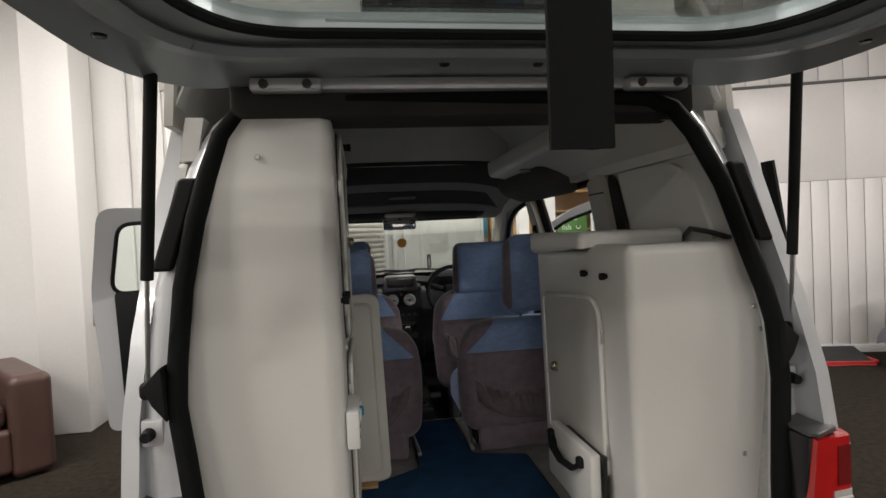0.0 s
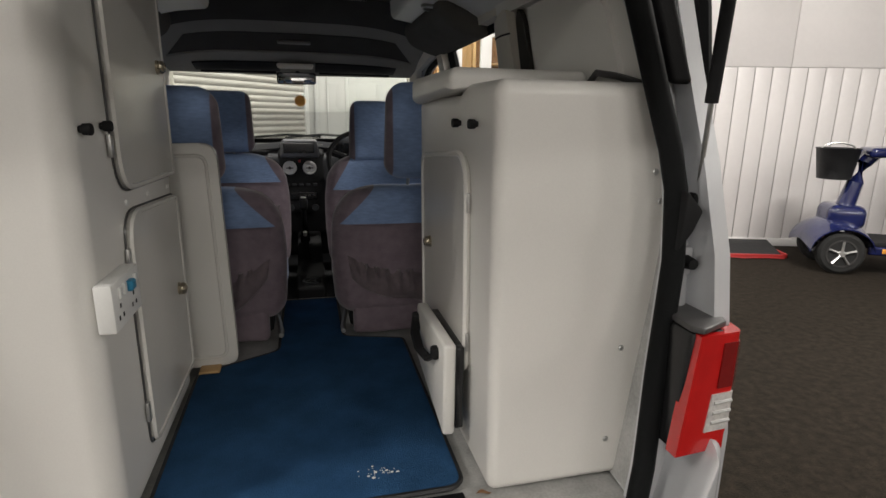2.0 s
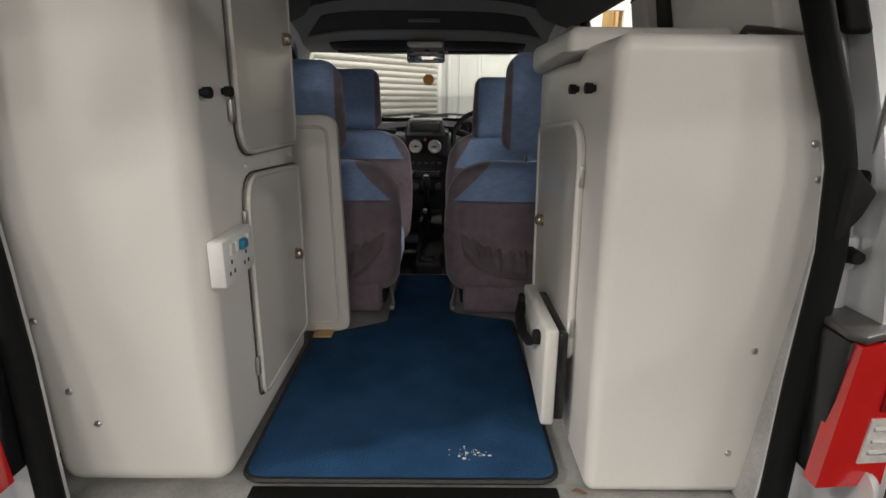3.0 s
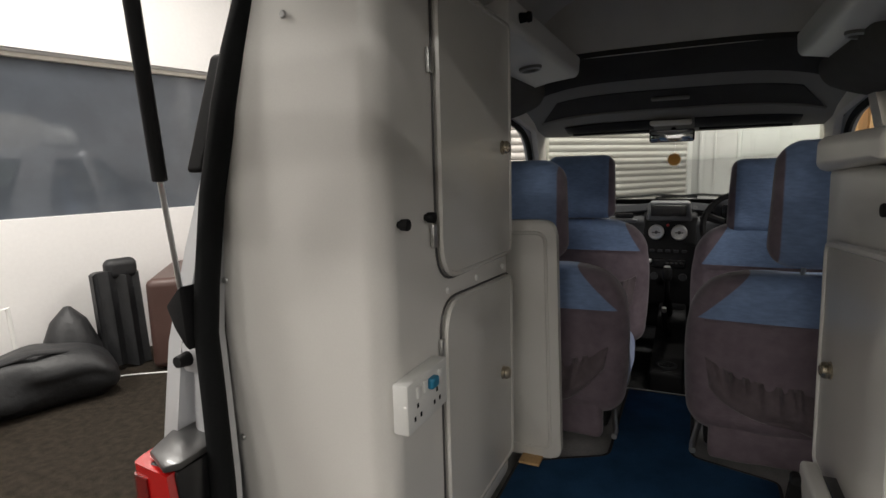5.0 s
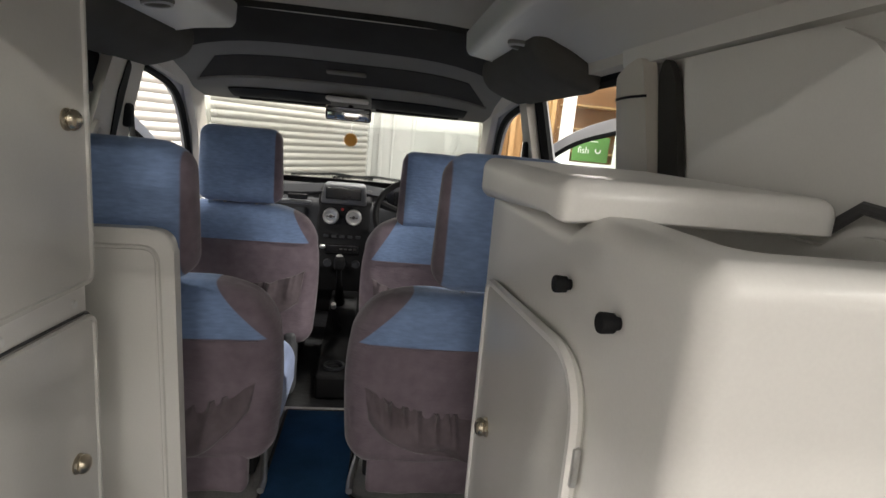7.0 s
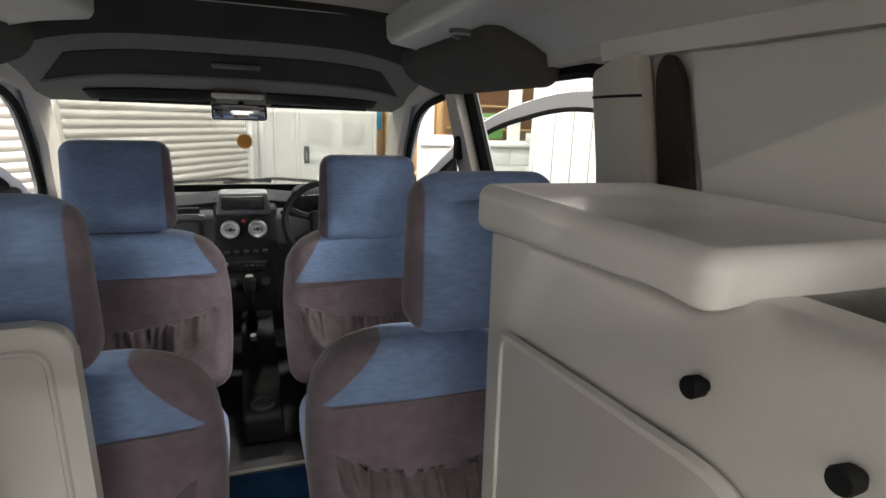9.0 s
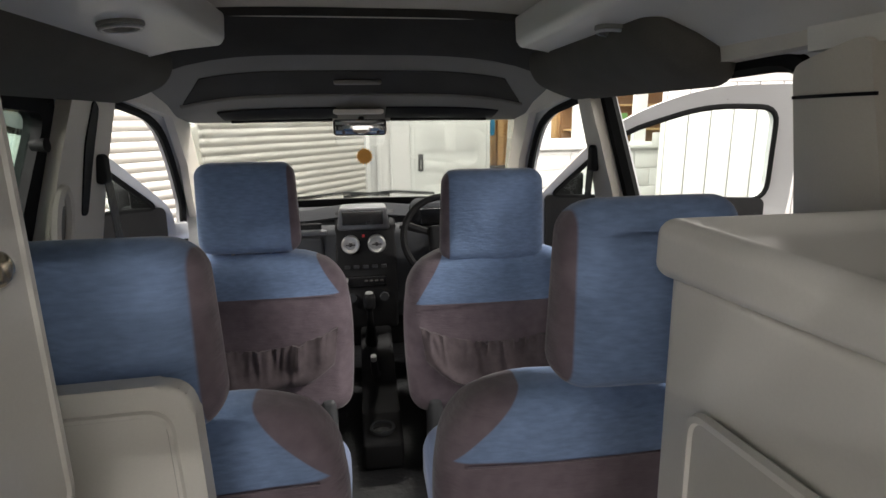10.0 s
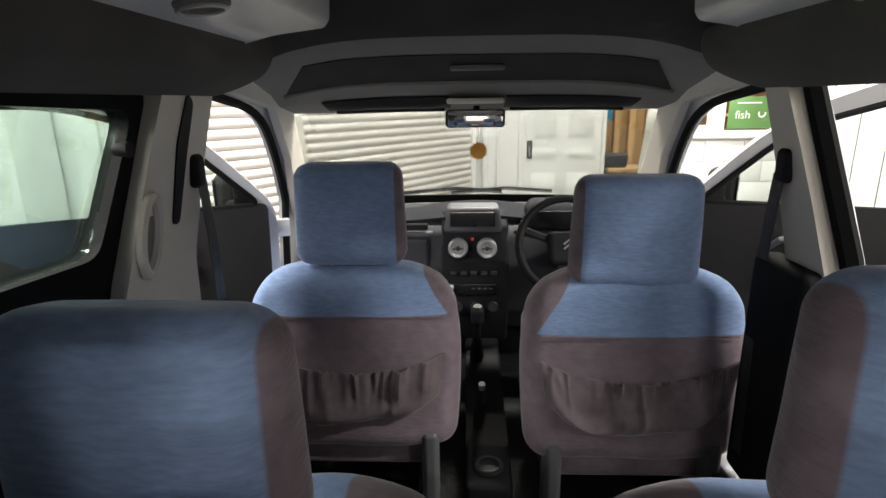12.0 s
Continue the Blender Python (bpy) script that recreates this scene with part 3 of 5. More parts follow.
for s in (-1, 1):
    slide = SLIDE if s > 0 else SLIDE_L
    side_line = [(u + (0.09 if s < 0 and u < 0.4 else 0), v) for u, v in SIDE]
    bm = sheet(side_line, [slide, FRONT], lambda u, v, d: (s * (half_width(v) - d), u, v), 0.035, cuts=1)
    part("body_side", bm, M_PAINT, van, "silver painted body side")
    # inner trims
    def inner(u, v, d, s=s):
        return (s * (half_width(v) - 0.045 - d), u, v)
    if s > 0:
        bp = rounded([(1.75, 0.42), (1.94, 0.42), (1.94, 1.1), (2.03, 1.50), (1.945, 1.51), (1.79, 1.08)], 0.01, 2)
    else:
        bp = rounded([(1.62, 0.42), (1.95, 0.42), (1.95, 1.1), (2.035, 1.50), (1.80, 1.505), (1.645, 1.08)], 0.01, 2)
    part("pillar_trim", sheet(bp, [], inner, 0.035, cuts=2), M_TRIM, van, "grey plastic door pillar trim")
    if s < 0:
        slot = rounded([(1.835, 1.20), (1.865, 1.20), (1.925, 1.47), (1.895, 1.49), (1.855, 1.38)], 0.015, 3)
        part("belt_slot", sheet(slot, [], lambda u, v, d: (s * (half_width(v) - 0.0805 - d), u, v), 0.004, cuts=2), M_BLACK, van, "black belt slot in the pillar trim")
    ap = [(2.765, 1.255), (2.545, 1.45), (2.10, 1.505), (2.10, 1.57), (2.40, 1.56), (2.58, 1.53), (2.86, 1.44), (3.16, 1.02), (2.89, 1.02)]
    part("windscreen_pillar_trim", sheet(ap, [], inner, 0.03, cuts=2), M_TRIM, van, "grey windscreen pillar trim")
    part("rear_cantrail", sheet([(0.35, 1.52), (1.125, 1.52), (1.125, 1.62), (0.35, 1.62)], [], lambda u, v, d: (s * (half_width(v) - 0.05 - d), u, v), 0.04, cuts=2), M_GRP, van, "smooth grey moulding under the overhead shelf")
    rail = [(1.13, 1.53), (1.92, 1.515), (2.10, 1.51), (2.10, 1.62), (1.13, 1.62)]
    part("roof_rail_trim", sheet(rail, [], lambda u, v, d: (s * (half_width(v) - 0.045 - d), u, v), 0.04, cuts=2), M_TRIM, van, "grey trim above the door")
    for nm, ring in (("side_door_seal", slide), ("front_door_seal", FRONT)):
        part(nm, tube([(s * (half_width(v) - 0.028), u, v) for u, v in ring], 0.022 if nm == "side_door_seal" else 0.015, 6, closed=True, up=(1, 0, 0)), M_RUBBER, van, "black rubber door seal")
    qp = rounded([(0.34, 0.42), (1.12, 0.42), (1.12, 1.52), (0.36, 1.52)], 0.03, 3)
    part("rear_quarter_lining", sheet(qp, [], inner, 0.02, cuts=2), M_GRP, van, "grey carpeted quarter panel lining")
    part("quarter_pillar", sheet(rounded([(0.965, 1.0), (1.15, 1.0), (1.150, 1.50), (1.01, 1.53)], 0.02, 3), [], lambda u, v, d: (s * (half_width(v) - 0.07 - d - 0.012 * math.sin(math.pi * max(0, min(1, (u - 0.97) / 0.18)))), u, v), 0.03, cuts=2), M_TRIM, van, "grey moulded quarter pillar trim")
    part("pillar_joint", sheet([(1.0, 1.452), (1.15, 1.452), (1.15, 1.457), (1.0, 1.457)], [], lambda u, v, d: (s * (half_width(v) - 0.0985 - d - 0.012 * math.sin(math.pi * max(0, min(1, (u - 0.97) / 0.18)))), u, v), 0.004, cuts=2), M_BLACK, van)
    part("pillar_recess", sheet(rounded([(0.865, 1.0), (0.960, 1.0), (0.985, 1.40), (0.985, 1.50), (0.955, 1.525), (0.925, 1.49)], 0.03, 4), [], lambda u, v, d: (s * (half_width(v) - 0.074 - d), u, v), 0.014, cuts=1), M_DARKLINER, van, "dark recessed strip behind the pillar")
    part("quarter_panel", sheet(rounded([(0.37, 1.10), (0.855, 1.10), (0.915, 1.515), (0.50, 1.515)], [0.03, 0.03, 0.05, 0.12], 4), [], lambda u, v, d: (s * (half_width(v) - 0.066 - d), u, v), 0.014, cuts=2), M_GRP, van, "smooth grey quarter panel")

part("floor_pan", block((-0.76, 0.10, 0.33), (0.76, 1.66, 0.40), 0.01), M_SILL, van, "scuffed grey metal load floor")
part("front_floor", block((-0.76, 1.662, 0.18), (0.76, 3.2, 0.225), 0.01), M_NYLON, van, "black carpeted front footwell")
part("floor_riser", block((-0.76, 1.645, 0.225), (0.76, 1.66, 0.398), 0.003), M_NYLON, van)
part("step_trim", block((-0.70, 1.625, 0.4), (0.70, 1.655, 0.413), 0.004), M_STEEL, van, "pale metal edging of the floor step")
for s in (-1, 1):
    part("door_sill", block((s * 0.74 - 0.05, 1.2, 0.30), (s * 0.74 + 0.05, 2.95, 0.42), 0.012), M_PAINT, van, "silver door sill")
    part("sill_tread", block((s * 0.665 - 0.022, 1.7, 0.39), (s * 0.665 + 0.022, 2.8, 0.425), 0.006), M_BLACK, van)
part("load_sill", prism([(0.10, 0.30), (0.10, 0.375), (0.16, 0.395), (0.30, 0.405), (0.30, 0.3)], "x", -0.64, 0.64, 0.004), M_SILL, van, "scuffed metal load sill")
part("sill_protector", block((-0.30, 0.135, 0.397), (0.32, 0.285, 0.409), 0.004), M_RUBBER, van, "black rubber sill strip")
part("bonnet", grid_mesh(12, 8, lambda u, v: (-0.72 + 1.44 * u, 3.22 + 0.75 * v, 0.865 - 0.10 * v * v - 0.06 * (2 * u - 1) ** 4), (0, 0, -0.02)), M_PAINT, van, "silver bonnet")
part("nose", cushion((0, 3.9, 0.55), (1.6, 0.22, 0.5), 0.08, 4), M_PAINT, van)

# roof: cab headlining, high-top
def arch(y, z, flat=0.10, w=0.68):
    """A cross-section point set of the headlining."""
    return lambda u: (w * (2 * u - 1), y, z - flat * abs(2 * u - 1) ** 4)


def loft(sections, n=18, thick=None):
    fs = [arch(*s) for s in sections]
    k = len(fs) - 1
    return grid_mesh(n, k, lambda u, v: fs[round(v * k)](u), thick)


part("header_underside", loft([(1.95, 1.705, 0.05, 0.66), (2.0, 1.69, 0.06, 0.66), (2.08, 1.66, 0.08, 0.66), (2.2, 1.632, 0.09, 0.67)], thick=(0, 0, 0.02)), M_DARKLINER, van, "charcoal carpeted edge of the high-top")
LINING = ((0.0, 0.20, 0.45, 0.63, 0.75, 1.0), (1.641, 1.598, 1.545, 1.492, 1.466, 1.426), (0.085, 0.07, 0.05, 0.035, 0.02, 0.0))


def lining(x, v, below=0.0):
    """The cab headlining, from the high-top's edge (v = 0) to the windscreen (v = 1)."""
    y = 2.2 + 0.67 * v - 0.09 * (x / 0.7) ** 2 * v * v
    return (x, y, np.interp(v, LINING[0], LINING[1]) - np.interp(v, LINING[0], LINING[2]) * abs(x / 0.66) ** 4 - below)


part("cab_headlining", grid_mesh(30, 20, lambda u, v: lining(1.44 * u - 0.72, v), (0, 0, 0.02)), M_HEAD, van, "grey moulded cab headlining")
# Dark sheet laid on the lining; the recess is only shade in its colour
part("header_recess_shade", grid_mesh(30, 8, lambda u, v: lining((2 * u - 1) * (0.52 + 0.11 * v), 0.20 + 0.29 * v, 0.004), (0, 0, 0.003)), M_DARKLINER, van, "dark sheet coloured as the shaded recess over the windscreen")
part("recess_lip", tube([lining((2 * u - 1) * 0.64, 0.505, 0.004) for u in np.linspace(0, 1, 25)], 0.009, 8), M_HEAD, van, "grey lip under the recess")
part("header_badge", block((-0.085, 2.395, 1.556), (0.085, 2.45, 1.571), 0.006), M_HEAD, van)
for a, b in ((-0.56, -0.11), (0.09, 0.55)):
    v = part("sun_visor", grid_mesh(14, 5, lambda u, v: lining(a + (b - a) * u, 0.66 + 0.20 * v, 0.008 + 0.014 * math.sin(math.pi * v) * min(1, 8 * u, 8 - 8 * u)), (0, 0, 0.006)), M_BLACK, van, "dark sun visor folded up")
    part("visor_rod", tube([lining(a + (b - a) * u, 0.87, 0.012) for u in (0.05, 0.35, 0.65, 0.95)], 0.006), M_BLACK, v)
part("grab_panel", block((-0.10, 2.60, 1.455), (0.10, 2.83, 1.475), 0.008), M_TRIM, van)

# the high-top moulding, lined inside
TOP = 1.97
part("hightop_front_lining", grid_mesh(10, 5, lambda u, v: ((-0.56 + 1.12 * u) * (1 - 0.08 * v), 1.955 + 0.0 * v - 0.16 * v * v, 1.70 + 0.27 * v), (0, 0.02, 0.01)), M_LINER, van, "grey carpeted front slope of the high-top")
part("hightop_ceiling_lining", block((-0.56, 0.34, TOP), (0.56, 1.80, TOP + 0.02)), M_LINER, van, "grey carpeted ceiling of the high-top")
part("roof_hatch", cushion((0.0, 1.45, TOP - 0.028), (0.62, 0.5, 0.05), 0.02, 3), M_TRIM, van, "grey framed roof hatch")
for s in (-1, 1):
    part("hightop_side_lining", grid_mesh(10, 4, lambda u, v: (s * (0.70 - 0.12 * v * v), 0.34 + 1.62 * u, 1.60 + 0.37 * v), (s * 0.02, 0, 0)), M_LINER, van, "grey carpeted side of the high-top")
shell = grid_mesh(14, 16, lambda u, v: ((0.70 - 0.12 * math.sin(math.pi * v) ** 0.5) * math.cos(math.pi * v) * -1.0 * (1 - 0.25 * u ** 6), 0.36 + 1.95 * u, 1.64 + (0.40 - 0.18 * u ** 3) * math.sin(math.pi * v) ** 0.6), (0, 0, 0.012))
part("hightop_shell", shell, M_WHITE, van, "white high-top roof moulding")
part("hightop_rear_wall", block((-0.56, 0.345, 1.70), (0.56, 0.36, 1.98), 0.004), M_WHITE, van, "white rear wall of the high-top")
part("hightop_rear_window", cushion((0.02, 0.335, 1.865), (0.56, 0.016, 0.19), 0.007, 3), M_LAMPBLACK, van, "dark rear window of the high-top")
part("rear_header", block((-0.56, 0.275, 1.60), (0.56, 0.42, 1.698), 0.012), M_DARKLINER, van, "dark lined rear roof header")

# tailgate surround: seal, pillars, hinge rail, lamps, bumper
RIGHT = [(0.0, 1.645), (0.30, 1.644), (0.43, 1.637), (0.50, 1.612), (0.549, 1.55), (0.614, 1.42), (0.663, 1.26), (0.698, 1.15), (0.715, 1.07), (0.717, 0.93), (0.702, 0.80), (0.69, 0.70), (0.672, 0.50), (0.660, 0.43), (0.652, 0.40)]
LEFT = [(0.0, 1.645), (0.30, 1.644), (0.46, 1.637), (0.545, 1.616), (0.585, 1.565), (0.620, 1.47), (0.645, 1.38), (0.675, 1.23), (0.690, 1.07), (0.693, 0.98), (0.676, 0.87), (0.655, 0.72), (0.635, 0.52), (0.625, 0.43), (0.620, 0.40)]
rake = lambda z: 0.21 + 0.10 * (z - 1.0)
skew = lambda x: 0.03 * (0.7 - x) / 1.4
ring = [(-x, rake(z) + skew(-x), z) for x, z in reversed(LEFT[1:])] + [(x, rake(z) + skew(x), z) for x, z in RIGHT]
part("tailgate_seal", tube(ring, 0.022, 10, closed=False, up=(0, 1, 0)), M_RUBBER, van, "thick black rubber tailgate seal")
OUT = [(0.55, 1.66), (0.61, 1.615), (0.665, 1.53), (0.718, 1.38), (0.748, 1.26), (0.783, 1.09), (0.806, 0.93), (0.812, 0.80), (0.80, 0.60), (0.775, 0.38)]


def across(points, z):
    return float(np.interp(-z, [-b for a, b in points], [a for a, b in points]))


for s in (-1, 1):
    edge = RIGHT[2:] if s > 0 else LEFT[2:]
    LY = skew(s * 0.7)

    def pillar(u, v, s=s, edge=edge):
        z = 1.655 - 1.245 * u
        a, b = across(edge, z), across(OUT, z)
        x = a + (b - a) * v
        return (s * x, rake(z) + skew(s * x) + 0.012 + 0.05 * v * v + 0.006 * math.sin(v * 9), z)
    part("rear_pillar", grid_mesh(24, 10, pillar, (0, 0.03, 0)), M_PAINT, van, "silver painted rear pillar")
    part("pillar_rubber_pad", cushion((s * 0.690, rake(1.37) + LY + 0.012, 1.372), (0.044, 0.024, 0.205), 0.010, 3, lambda p, s=s: Vector((p.x - s * p.z * 0.29, p.y + p.z * 0.12, p.z))), M_BLACK, van, "black plastic strut channel cover")
    part("gas_strut_bracket", prism([(s * 0.712, 1.075), (s * 0.752, 1.035), (s * 0.735, 0.995), (s * 0.705, 0.955)], "y", LY + 0.175, LY + 0.225, 0.006), M_BLACK, van, "black strut anchor bracket")
    top, mid, foot = ((0.714, 0.12, 1.682), (0.752, 0.195, 1.235), (0.778, 0.235, 1.045)) if s > 0 else ((-0.668, 0.13, 1.673), (-0.724, 0.20, 1.258), (-0.752, 0.245, 1.020))
    st = part("gas_strut", tube([top, mid], 0.0125, 10), M_BLACK, van, "black gas strut holding the tailgate up")
    part("rod", tube([mid, foot], 0.005, 8), M_STEEL, st, "bright steel piston rod")
    part("ball_joint", cushion(foot, (0.03, 0.035, 0.038), 0.012, 2), M_BLACK, st)
    part("top_joint", cushion(top, (0.028, 0.03, 0.04), 0.01, 2), M_BLACK, st)
    part("latch_buffer", tube([(s * 0.755, LY + 0.225, 0.925), (s * 0.755, LY + 0.19, 0.925)], [0.016, 0.011], 10), M_BLACK, van, "black rubber tailgate buffer")
    part("buffer_plate", block((s * 0.75 - 0.024, LY + 0.215, 0.895), (s * 0.75 + 0.024, LY + 0.24, 0.955), 0.008), M_PAINT, van)
    LZ, LX = (0.0, 0.012) if s > 0 else (-0.045, 0.042)
    # tail lamp: red outer lens, clear reverse lens, black inner housing
    lamp = part("tail_lamp", prism([(s * (0.714 - LX), 0.818 + LZ), (s * (0.79 - LX), 0.818 + LZ), (s * (0.79 - LX), 0.568 + LZ), (s * (0.704 - LX), 0.568 + LZ)], "y", LY + 0.104, LY + 0.23, 0.008), M_LAMPBLACK, van, "black tail lamp housing")

    def lens_at(u, v, out, s=s, LX=LX, LY=LY, LZ=LZ):
        """Rear face up to u = 0.65, then round the corner of the body; the inner edge slants outwards to the top."""
        x0 = 0.722 - 0.024 * v
        k = max(0.0, (u - 0.65) / 0.35) * math.pi / 2
        x = x0 + (0.812 - x0) * min(1.0, u / 0.65) + (0.020 + out) * math.sin(k)
        return (s * (x - LX), LY + 0.090 + 0.010 * min(1.0, u / 0.65) - out * math.cos(k) + 0.075 * (1 - math.cos(k)), LZ + 0.816 - 0.248 * v)
    part("lens", grid_mesh(20, 12, lambda u, v: lens_at(u, v, 0.0), (0, 0.03, 0)), M_RED, lamp, "red tail lamp lens")
    clear = part("reverse_lens", grid_mesh(8, 8, lambda u, v: lens_at(0.36 + 0.36 * u - 0.03 * v, 0.50 + 0.32 * v, 0.003), (0, 0.004, 0)), M_CLEAR, lamp, "clear ribbed reversing lens")
    for k in range(3):
        part("reflector", tube([lens_at(0.40 + 0.28 * q, 0.57 + 0.085 * k, 0.003) for q in (0, 0.5, 1)], 0.004, 6), M_ALLOY, clear)
    part("brake_lens", grid_mesh(8, 6, lambda u, v: lens_at(0.42 + 0.44 * u, 0.08 + 0.37 * v, 0.003), (0, 0.004, 0)), M_DARKRED, lamp, "darker red brake lens")
    part("lamp_cap", prism([(s * (x - LX), LY + y) for x, y in ((0.712, 0.110), (0.728, 0.090), (0.80, 0.12), (0.832, 0.19), (0.825, 0.25), (0.724, 0.245))], "z", LZ + 0.819, LZ + 0.832, 0.004), M_SMOKE, lamp, "smoked grey lamp top")
    part("wheel", lathe([(0.18, -0.09), (0.29, -0.09), (0.30, -0.05), (0.30, 0.05), (0.29, 0.09), (0.18, 0.09)], turned(s * 0.70, 3.33, 0.30, "x"), 28), M_TYRE, van, "black tyre on a front wheel")
    part("wheel", lathe([(0.0, -0.08), (0.29, -0.09), (0.30, -0.05), (0.30, 0.05), (0.29, 0.09), (0.0, 0.08)], turned(s * 0.70, 0.66, 0.30, "x"), 28), M_TYRE, van, "black tyre on a rear wheel")
def bumper_shape(p):
    low = max(0.0, min(1.0, (0.765 - abs(p.x)) / 0.045))
    low = low * low * (3 - 2 * low)
    t = (p.z + 0.135) / 0.27
    return Vector((p.x * 0.965, p.y + 0.17 * (abs(p.x) / 0.85) ** 4 + 0.03 * low * t, p.z - 0.215 * low * t))


bump = cushion((0, 0.045, 0.462), (1.70, 0.22, 0.27), 0.05, 22, bumper_shape)
part("rear_bumper", bump, M_PAINT, van, "silver rear bumper with raised corners")
part("hinge_rail", block((-0.50, 0.245, 1.655), (0.50, 0.285, 1.683), 0.004), M_PAINT, van, "silver tailgate hinge rail")
for s in (-1, 1):
    h = part("tailgate_hinge", block((s * 0.43 - 0.075, 0.212, 1.645), (s * 0.43 + 0.075, 0.25, 1.673), 0.006), M_PAINT, van, "silver bolted tailgate hinge")
    for dx in (-0.045, 0.045):
        part("bolt", lathe([(0.011, 0), (0.009, 0.008), (0, 0.009)], turned(s * 0.43 + dx, 0.212, 1.659, "-y"), 8), M_SMOKE, h)

# raised tailgate with its glass
tg = part("tailgate", sheet(rounded([(-0.76, -0.93), (0.76, -0.93), (0.72, 0.10), (0.60, 0.27), (-0.60, 0.27), (-0.72, 0.10)], [0.1, 0.1, 0.2, 0.05, 0.05, 0.2]),
                            [rounded([(-0.58, -0.62), (0.58, -0.62), (0.56, -0.14), (0.45, 0.01), (-0.45, 0.01), (-0.56, -0.14)], [0.12, 0.12, 0.15, 0.12, 0.12, 0.15])],
                            lambda u, v, d: (u, v, 1.685 + 0.045 * (0.27 - v) - 0.06 * abs(u / 0.75) ** 4 + d), 0.035, cuts=2), M_PAINTIN, van, "raised tailgate, dark grey inner frame")
fr = rounded([(-0.58, -0.62), (0.58, -0.62), (0.56, -0.14), (0.45, 0.01), (-0.45, 0.01), (-0.56, -0.14)], [0.12, 0.12, 0.15, 0.12, 0.12, 0.15])
part("glass_seal", tube([(u, v, 1.682 + 0.045 * (0.27 - v) - 0.06 * abs(u / 0.75) ** 4) for u, v in fr], 0.010, 6, closed=True), M_RUBBER, tg, "black glass seal")
part("frame_rib", tube([(u * 1.13, v + 0.075 if v > -0.3 else v - 0.06, 1.672 + 0.045 * (0.27 - v) - 0.06 * abs(u / 0.7) ** 4) for u, v in fr], 0.03, 6, closed=True, flat=0.5), M_PAINTIN, tg)
g = part("tailgate_glass", sheet(fr, [], lambda u, v, d: (u * 1.01, v, 1.702 + 0.045 * (0.27 - v) - 0.06 * abs(u / 0.75) ** 4 + d), 0.004), M_TINT, tg, "green tinted tailgate glass")
g.visible_shadow = False
for s in (-1, 1):
    for x, y in ((0.66, -0.1), (0.67, -0.25), (0.1, 0.12)):
        part("frame_hole", lathe([(0.012, 0), (0.010, 0.004), (0, 0.004)], turned(s * x, y, 1.665 + 0.045 * (0.27 - y) - 0.06 * (x / 0.75) ** 4, "-z"), 10), M_LAMPBLACK, tg)
part("high_brake_lamp", block((-0.12, -0.80, 1.715), (0.12, -0.74, 1.73), 0.005), M_BLACK, tg)
part("pull_strap", grid_mesh(2, 8, lambda u, v: (-0.2495 + 0.0135 * u + 0.001 * v, -0.885 - 0.003 * math.sin(3 * v), 1.338 + 0.395 * v), (0, 0.0015, 0)), M_RUBBER, tg, "black webbing pull strap hanging from the tailgate")

# windscreen and rear-view mirror
ws = part("windscreen", grid_mesh(10, 5, lambda u, v: ((2 * u - 1) * (0.76 - 0.075 * v), 3.27 - 0.41 * v - 0.10 * (2 * u - 1) ** 2, 0.995 + 0.43 * v), (0, 0.004, 0.003)), M_GLASS, van, "clear windscreen")
ws.visible_shadow = False
part("windscreen_black_band", grid_mesh(24, 2, lambda u, v: ((2 * u - 1) * (0.755 - 0.0075 * v), 3.262 - 0.041 * v - 0.10 * (2 * u - 1) ** 2, 0.992 + 0.043 * v), (0, 0.003, 0.002)), M_BLACK, van, "black band along the windscreen's foot")
for s in (-1, 1):
    part("wiper", tube([(s * 0.12 + 0.24, 3.245, 1.045), (s * 0.12 + 0.02, 3.242, 1.062), (s * 0.12 - 0.24, 3.245, 1.040)], 0.009, 6), M_BLACK, van, "black windscreen wiper")
mir = part("rear_view_mirror", cushion((-0.018, 2.735, 1.402), (0.222, 0.03, 0.066), 0.016, 3), M_BLACK, van, "black rear-view mirror")
part("mirror_glass", block((-0.120, 2.7175, 1.374), (0.084, 2.7205, 1.430), 0.001), M_MIRROR, mir, "mirror glass")
part("mirror_stem", tube([(-0.015, 2.745, 1.415), (-0.010, 2.82, 1.455)], 0.013), M_BLACK, mir)
mir.matrix_basis = pose(0, 0, 0)
sun = thing("hanging_ornament", pose(-0.004, 2.80, 1.277), "orange sun-shaped card ornament hanging from the mirror", "ornament")
starp = [((0.038 if k % 2 else 0.028) * math.cos(2 * math.pi * k / 32), (0.038 if k % 2 else 0.028) * math.sin(2 * math.pi * k / 32)) for k in range(32)]
part("disc", prism(starp, "y", -0.002, 0.002, 0.0006), M_ORANGE, sun)
part("cord", tube([(0, 0, 0.034), (0.004, -0.01, 0.08), (0.006, -0.03, 0.125)], 0.0012, 5), M_WHITE, sun)


